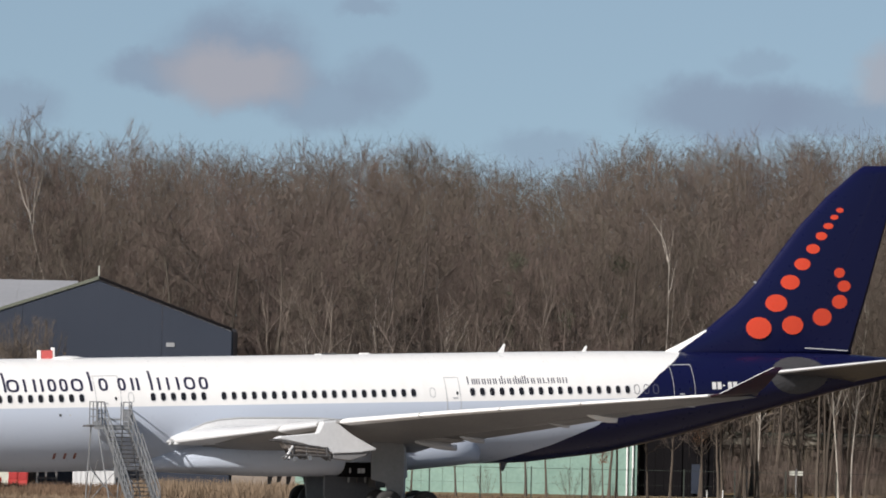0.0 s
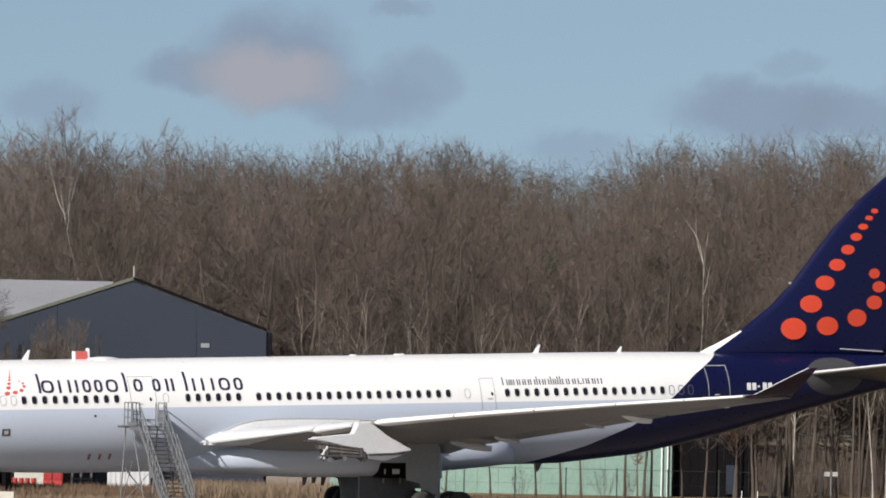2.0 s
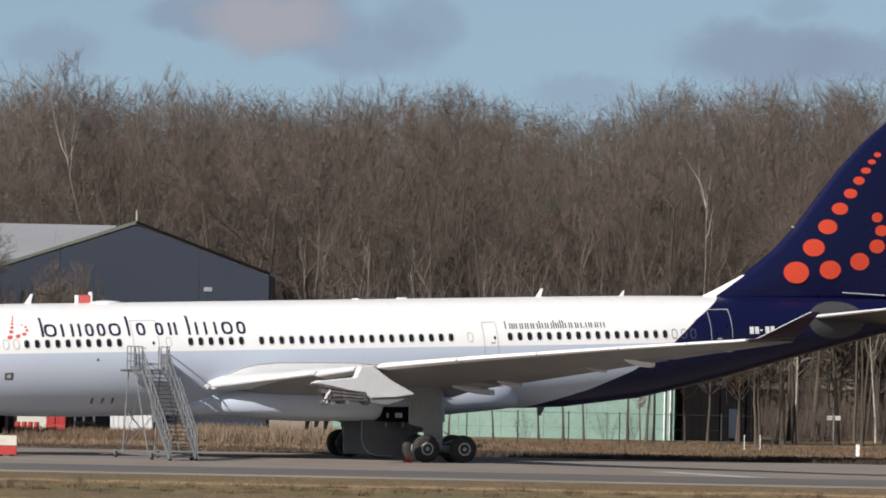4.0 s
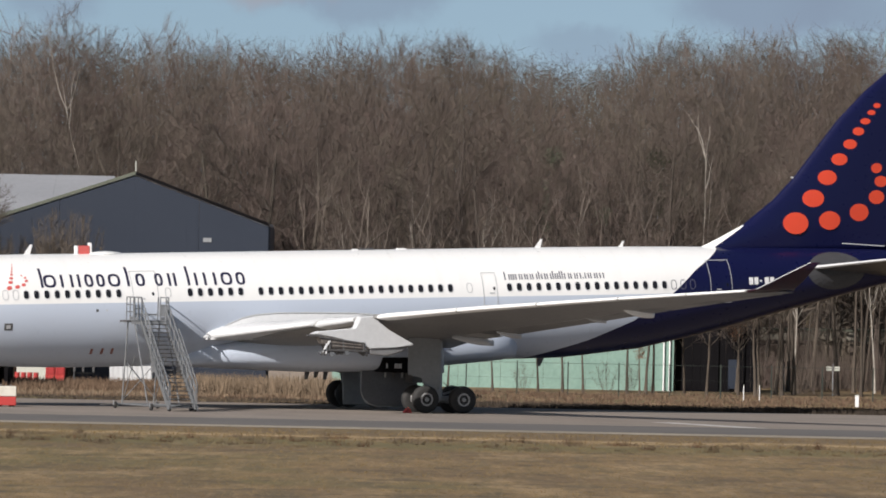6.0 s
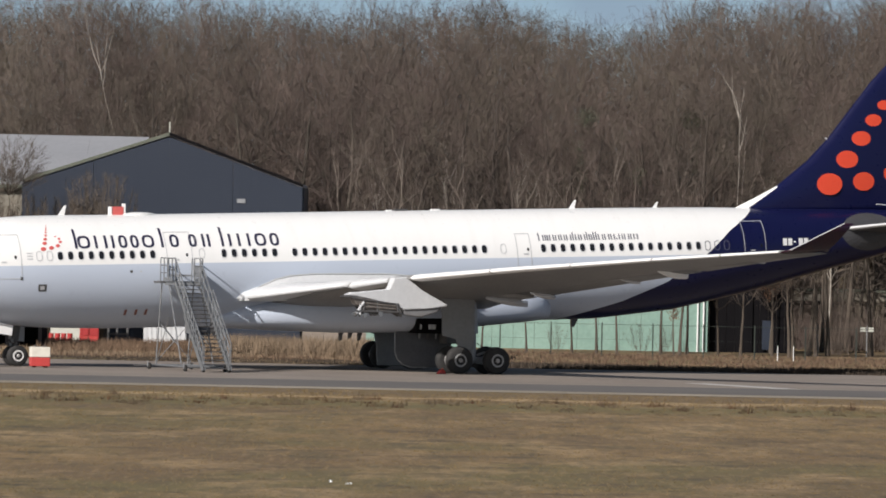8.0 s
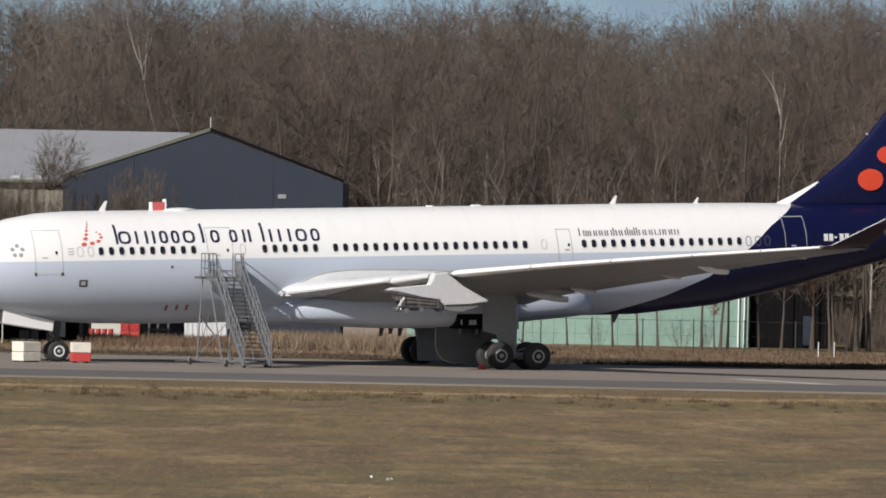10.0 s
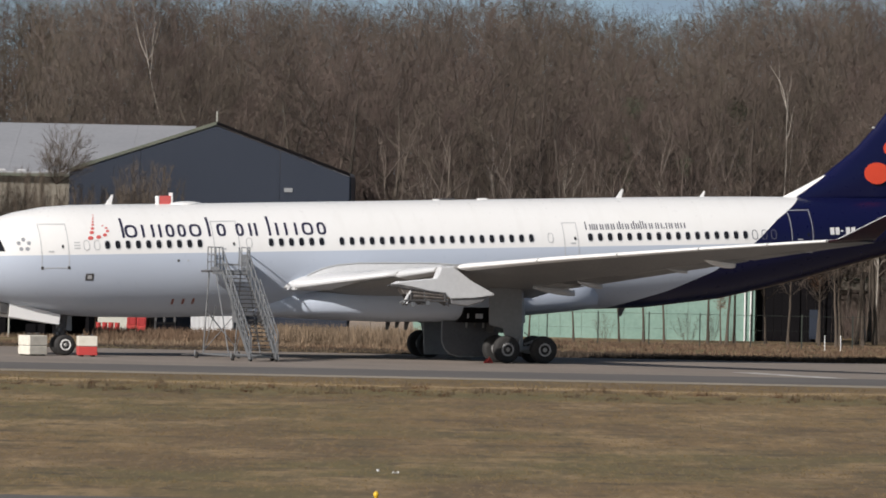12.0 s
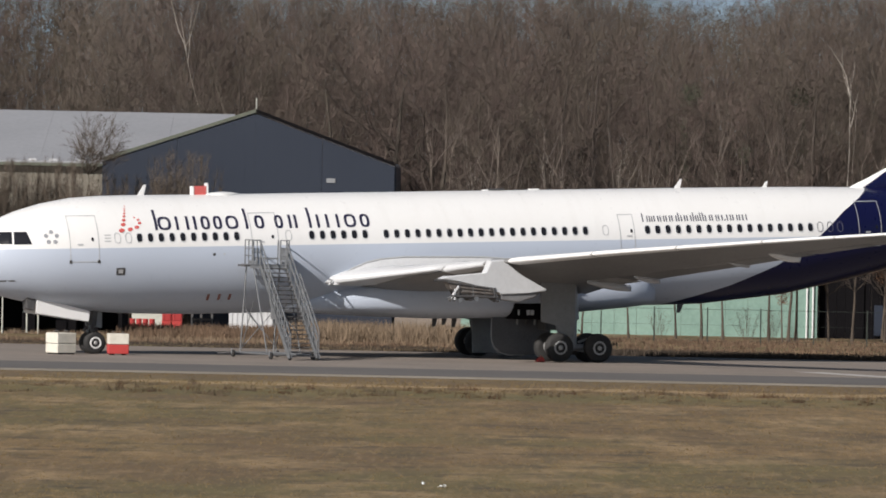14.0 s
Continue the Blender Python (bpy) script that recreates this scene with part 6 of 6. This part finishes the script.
make_tree("small_tree", pose(-21.4, 427, 0), "small round-crowned leafless tree before the grey hall", "trees by the hangars", DARKBARK, BUSH,
                      seed=95, height=12.1, girth=0.09, limbs=32, subs=7, twigs=20, bare=0.92, spread=0.125, low=2.0, dome=0.17, crook=0.14, tw=0.0065, reach=(0.15, 0.55), boughs=0.011)


def leaf_cloud(seed, n, centre, radii, size):
    """Many small leaf blades in a loose, uneven cloud."""
    rng = random.Random(seed)
    g = Growth()
    for _ in range(n):
        d = Vector((rng.gauss(0, 1), rng.gauss(0, 1), rng.gauss(0, 1))).normalized() * rng.random() ** 0.45
        lump = 1 + 0.35 * noise.noise(Vector((d.x * 2.2, d.y * 2.2, d.z * 4 + seed)))
        p = Vector(centre) + Vector((d.x * radii[0], d.y * radii[1], d.z * radii[2])) * lump
        u = Vector((rng.uniform(-1, 1), rng.uniform(-1, 1), rng.uniform(-1, 1))).normalized() * size * rng.uniform(0.6, 1.3)
        w = u.orthogonal().normalized() * size * 0.5
        s = len(g.v)
        g.v += [p - u, p + w, p + u, p - w]
        g.f.append((s, s + 1, s + 2, s + 3))
    return g


def leafy_tree(name, x, y, s, turn, label, clouds, material, leaf):
    t = copy_thing(slim if leaf == "dead_leaves" else kinds[0], pose(x, y, 0, 0, 0, turn))
    t.name = name
    t.scale = (s, s, s)
    tagged(t, label, "tree", "leafy trees at the edge of the wood")
    for seed, n, c, r in clouds:
        g = leaf_cloud(seed, n, c, r, 0.075)
        ob = new("leaf_clump", mesh_from("leaf_clump", g.v, g.f, material))
        ob.parent = t
        tagged(ob, kind="stuff")


leafy_tree("ivy_tree", 12.3, 455, 0.85, 30, "leafless tree with dark ivy round its trunk", ((1, 500, (0, 0, 13.0), (0.45, 0.45, 3.2)), (2, 420, (0.3, -0.3, 16.6), (1.1, 0.8, 0.8))), IVY, "ivy")
leafy_tree("ivy_tree", 19.4, 455, 0.9, 200, "leafless tree with a dark ivy clump high up", ((3, 420, (0.2, -0.2, 15.6), (0.9, 0.9, 0.9)), (4, 200, (0, 0, 12.5), (0.35, 0.35, 2.0))), IVY, "ivy")
leafy_tree("ivy_tree", 15.9, 455, 0.8, 290, "leafless tree with a small ivy clump", ((5, 260, (0, 0, 13.2), (0.7, 0.7, 0.8)),), IVY, "ivy")
leafy_tree("leafy_tree", 17.0, 422.5, 0.75, 100, "slender tree with a few brown dead leaves", ((6, 220, (0.0, 0, 3.6), (0.5, 0.5, 1.2)), (7, 120, (0.3, 0, 5.2), (0.8, 0.8, 0.8))), DEADLEAF, "dead_leaves")
leafy_tree("leafy_tree", 23.3, 436, 0.85, 250, "slender tree with a few brown dead leaves", ((8, 200, (0.0, 0, 4.4), (0.9, 0.8, 0.9)),), DEADLEAF, "dead_leaves")


def shrub_mesh(seed, n, h, wide, twigs=18, least=0.5):
    rng = random.Random(seed)
    g = Growth()
    for _ in range(n):
        a, r = rng.uniform(0, math.tau), wide * math.sqrt(rng.random())
        p = Vector((r * math.cos(a), r * math.sin(a), 0))
        d = Vector((rng.uniform(-0.35, 0.35), rng.uniform(-0.35, 0.35), 1))
        pts = wander(rng, p, d, h * rng.uniform(least, 1.0), 3, 0.16, 0.05)
        g.tube(pts, [0.024, 0.018, 0.012, 0.006], 3)
        for _ in range(twigs):
            k = rng.uniform(0.6, 2.99)
            q = pts[int(k)].lerp(pts[int(k) + 1], k - int(k))
            g.sprig(q, q + Vector((rng.uniform(-1, 1), rng.uniform(-1, 1), rng.uniform(-0.1, 1.5))).normalized() * rng.uniform(0.4, 1.2), 0.0075, rng.uniform(0, 3.1))
    return g


shrubs = []
for k in range(3):
    g = shrub_mesh(131 + k, 52, 4.2, 1.7, 16)
    t = thing("shrub", pose(-130 - 5 * k, 600, 0), "leafless brown shrub at the edge of the wood", "shrub", "undergrowth")
    ob = new("brush", mesh_from("brush", g.v, g.f, TWIG))
    ob.parent = t
    shrubs.append(t)
for row, (y, gap) in enumerate(((452, 2.6), (458, 2.2), (466, 2.2), (476, 2.4), (492, 2.6))):
    x = -44 + plant.uniform(0, 2)
    while x < 52:
        yy = y + plant.uniform(-2, 2)
        if not ((-22.5 < x < -3.5 and yy < 461) or (x < -19 and yy < 469) or (-2.0 < x < 25.6 and yy < 454) or (24.5 < x and 454 < yy < 466)):
            s = plant.uniform(0.7, 1.5) * (1 + 0.1 * row)
            c = copy_thing(plant.choice(shrubs), pose(x, yy, 0, 0, 0, plant.uniform(0, 360)))
            c.scale = (s, s, s)
        x += gap * plant.uniform(0.6, 1.5)


x = 25.0
while x < 44:
    c = copy_thing(plant.choice(shrubs), pose(x, plant.uniform(436, 454), 0, 0, 0, plant.uniform(0, 360)))
    s = plant.uniform(0.35, 0.75)
    c.scale = (s, s, s)
    x += plant.uniform(0.5, 1.1)


# upright bushes before the hangars
def brush_bush(seed, stems, tall, wide, sprigs, thick=1.0, low=0.12):
    """A rounded bush of many thin upright stems with fine sprigs, open to the light."""
    rng = random.Random(seed)
    g = Growth()
    for _ in range(stems):
        a, q = rng.uniform(0, math.tau), math.sqrt(rng.random())
        out = Vector((math.cos(a), math.sin(a), 0))
        high = tall * math.sqrt(1 - 0.55 * q * q) * rng.uniform(0.72, 1.0)
        pts = wander(rng, out * wide * 0.25 * q, out * q * wide / tall * 0.8 + Vector((0, 0, 1)), high, 5, 0.10, 0.04)
        g.tube(pts, [r * thick for r in (0.035, 0.03, 0.024, 0.018, 0.012, 0.005)], 3)
        for _ in range(sprigs):
            k = 4.99 * rng.uniform(low, 1.0)
            p = pts[int(k)].lerp(pts[int(k) + 1], k - int(k))
            b = rng.uniform(0, math.tau)
            g.sprig(p, p + Vector((math.cos(b), math.sin(b), rng.uniform(0.5, 2.2))).normalized() * rng.uniform(0.2, 0.65), 0.0125 * max(thick, 0.6), rng.uniform(0, 3.1))
    return g


def make_bush(seed, m, label, group, **kw):
    t = thing("bush", m, label, "bush", group)
    g = brush_bush(seed, **kw)
    ob = new("brush", mesh_from("brush", g.v, g.f, BUSH))
    ob.parent = t
    return t


hangar_bush = make_bush(211, pose(-16.8, 427, 0), "rounded open leafless bush before the blue hangar", "bushes by the hangars", stems=150, tall=10.4, wide=2.8, sprigs=220, thick=0.6, low=0.5)
for x, y, s, turn in ((-19.6, 427.5, 0.86, 100), (-22.6, 428, 0.93, 150), (-25.0, 429, 0.95, 210), (-27.4, 428, 0.93, 300), (-30.0, 429, 0.95, 20)):
    c = copy_thing(hangar_bush, pose(x, y, 0, 0, 0, turn))
    c.scale = (s, s, s)
# Bushes added where only soft shadows lie on the green shed.
shadow_bush = make_bush(223, pose(15.3, 429, 0), "small open leafless bush added for the soft shadows on the green shed", "bushes by the green shed", stems=12, tall=2.0, wide=1.5, sprigs=18, thick=0.25)
for x, y, s, turn in ((10.4, 428.5, 0.9, 35), (16.6, 429.5, 1.0, 240)):
    c = copy_thing(shadow_bush, pose(x, y, 0, 0, 0, turn))
    c.scale = (s, s, s)


# pale saplings along the edge of the wood
saplings = []
for q in range(3):
    g = shrub_mesh(301 + q, 16, 11.0, 1.6, 50, 0.45)
    t = thing("sapling_clump", pose(-150 - 5 * q, 600, 0), "clump of slender pale saplings at the edge of the wood", "saplings", "saplings of the wood")
    ob = new("brush", mesh_from("brush", g.v, g.f, SAPLING))
    ob.parent = t
    saplings.append(t)
for y, gap in ((453.5, 3.4), (458, 3.2), (463, 3.4)):
    x = -44 + plant.uniform(0, 2)
    while x < 52:
        yy = y + plant.uniform(-1.5, 1.5)
        if not ((-22.5 < x < -3.5 and yy < 461) or (x < -15 and yy < 469) or (-2.0 < x < 25.6 and yy < 453) or (24.5 < x and 454 < yy < 466)):
            s = plant.uniform(0.6, 1.25)
            c = copy_thing(plant.choice(saplings), pose(x, yy, 0, 0, 0, plant.uniform(0, 360)))
            c.scale = (s, s, s)
        x += gap * plant.uniform(0.6, 1.5)


def build_far_woods():
    """The depth of the wood, as one mass of stems and twigs."""
    rng = random.Random(8)
    g = Growth()
    for _ in range(640):
        x, y = rng.uniform(-54, 62), rng.uniform(528, 590)
        h = (7.9 + (lerp(SKYLINE, x * 475 / y)[0] - 7.9) * y / 475) * rng.uniform(0.95, 1.09)
        base = Vector((x, y, 0))
        trunk = wander(rng, base, Vector((rng.uniform(-0.04, 0.04), 0, 1)), h * 0.95, 4, 0.05, 0.05)
        g.tube(trunk, [0.20, 0.17, 0.12, 0.07, 0.02], 4)
        for _ in range(500):
            f = rng.random() ** 0.42
            k = min(f * 4, 3.99)
            j = int(k)
            p = trunk[j].lerp(trunk[j + 1], k - j)
            a = rng.uniform(0, math.tau)
            q = p + Vector((math.cos(a), math.sin(a), rng.uniform(0.2, 1.3))).normalized() * rng.uniform(0.2, 3.4) * (1.1 - 0.4 * f)
            g.sprig(q, q + Vector((rng.uniform(-1, 1), rng.uniform(-1, 1), rng.uniform(-0.3, 1.5))).normalized() * rng.uniform(0.7, 2.0) * (1.15 - 0.5 * f), 0.012 + 0.021 * math.sqrt(1 - f), rng.uniform(0, 3.1))
    ob = new("deep_wood", mesh_from("deep_wood", g.v, g.f, TWIG))
    tagged(ob, "deep winter wood of bare brown stems", "woods", kind="stuff")


build_far_woods()


# ---- turf, dry grass and weeds ----
def weed_clumps(name, n, area, material, label, seed):
    """Loose clumps of thin dead stems."""
    rng = random.Random(seed)
    g = Growth()
    x0, x1, y0, y1 = area
    for _ in range(n):
        cx, cy, wide, high = rng.uniform(x0, x1), rng.uniform(y0, y1), rng.uniform(0.12, 0.6), 0.12 + 0.42 * rng.random() ** 3
        for _ in range(int(wide * 110)):
            a = Vector((cx + rng.gauss(0, wide * 0.5), cy + rng.gauss(0, wide), 0))
            h = high * rng.uniform(0.3, 1.0)
            g.sprig(a, a + Vector((rng.gauss(0, 0.25) * h, rng.gauss(0, 0.25) * h, h)), 0.010, rng.uniform(-0.5, 0.5))
    ob = new(name, mesh_from(name, g.v, g.f, material))
    return tagged(ob, label, "weeds", kind="stuff")


weed_clumps("straw_clumps", 130, (-24, 30, 294, 310), STRAW, "loose tufts of dead straw in the turf", 73)
weed_clumps("weed_clumps", 70, (-24, 30, 296, 311), DEADLEAF, "loose clumps of dead russet weeds in the turf", 71)


def blades(name, n, area, tall, wide, lean, material, label, seed, clump=1.0):
    """Upright pointed blades, three to a tuft, over a rectangle."""
    rng = np.random.default_rng(seed)
    x0, x1, y0, y1 = area
    bx, by = rng.uniform(x0, x1, n), rng.uniform(y0, y1, n)
    keep = np.array([noise.noise(Vector((float(a) * 0.12, float(b) * 0.22, seed))) for a, b in zip(bx, by)]) > (rng.uniform(-0.5, 0.5, n) * (2 - clump) - 0.1)
    keep &= ~((bx < -18) & (by > 390) & (by < 403))
    bx, by = bx[keep], by[keep]
    verts, faces = [], []
    for a, b in zip(bx, by):
        for _ in range(3):
            h = rng.uniform(*tall)
            px, py = a + rng.normal(0, 0.09), b + rng.normal(0, 0.12)
            tx, ty = px + rng.normal(0, lean) * h, py + rng.normal(0, lean) * h
            s = len(verts)
            ang = rng.uniform(-0.7, 0.7)
            dx, dy = wide * math.cos(ang), wide * math.sin(ang)
            verts += [(px - dx, py - dy, 0), (px + dx, py + dy, 0), (tx, ty, h)]
            faces.append((s, s + 1, s + 2))
    ob = new(name, mesh_from(name, verts, faces, material))
    return tagged(ob, label, "grass", kind="stuff")


blades("turf_tufts", 46000, (-24, 30, 197, 326), (0.012, 0.04), 0.014, 0.5, TURF, "short straw and green turf tufts", 3, 0.6)
# These two weed bands carry the airliner's shadow in their blade colour.
blades("verge_grass", 10500, (-34, 40, 378.1, 390), (0.04, 0.13), 0.022, 0.3, SHADEWEED, "low weeds along the apron, coloured dark for shadow", 4, 1.2)
blades("shaded_weeds", 8000, (4, 40, 378.2, 384.5), (0.08, 0.34), 0.03, 0.3, SHADEWEED, "dead weeds coloured dark for the airliner's shadow at the back of the apron", 12, 1.5)
blades("turf_straw", 3000, (-24, 30, 240, 318), (0.02, 0.06), 0.014, 0.5, TURF, "pale straw patches in the turf", 21, 0.2)
blades("dry_grass", 8000, (-34, 5, 389, 414), (0.08, 0.30), 0.026, 0.25, STRAW, "dry straw-coloured grass", 5, 1.0)
blades("tall_russet", 4200, (-19, -8.5, 398, 418), (0.2, 0.62), 0.03, 0.3, RUSSET, "tall russet weeds before the crates", 31, 0.9)
blades("tall_straw", 3600, (-10, 0, 396, 412), (0.3, 1.15), 0.030, 0.3, STRAW, "tall pale straw before the hangar", 6, 0.75)
blades("russet_weeds", 12000, (-34, 40, 386, 424), (0.05, 0.24), 0.028, 0.3, RUSSET, "russet dead weeds along the fence", 7, 0.9)
blades("edge_weeds", 1600, (-24, 30, 304, 322), (0.03, 0.15), 0.014, 0.5, TURF, "brown dead weeds at the apron's edge", 9, 1.4)
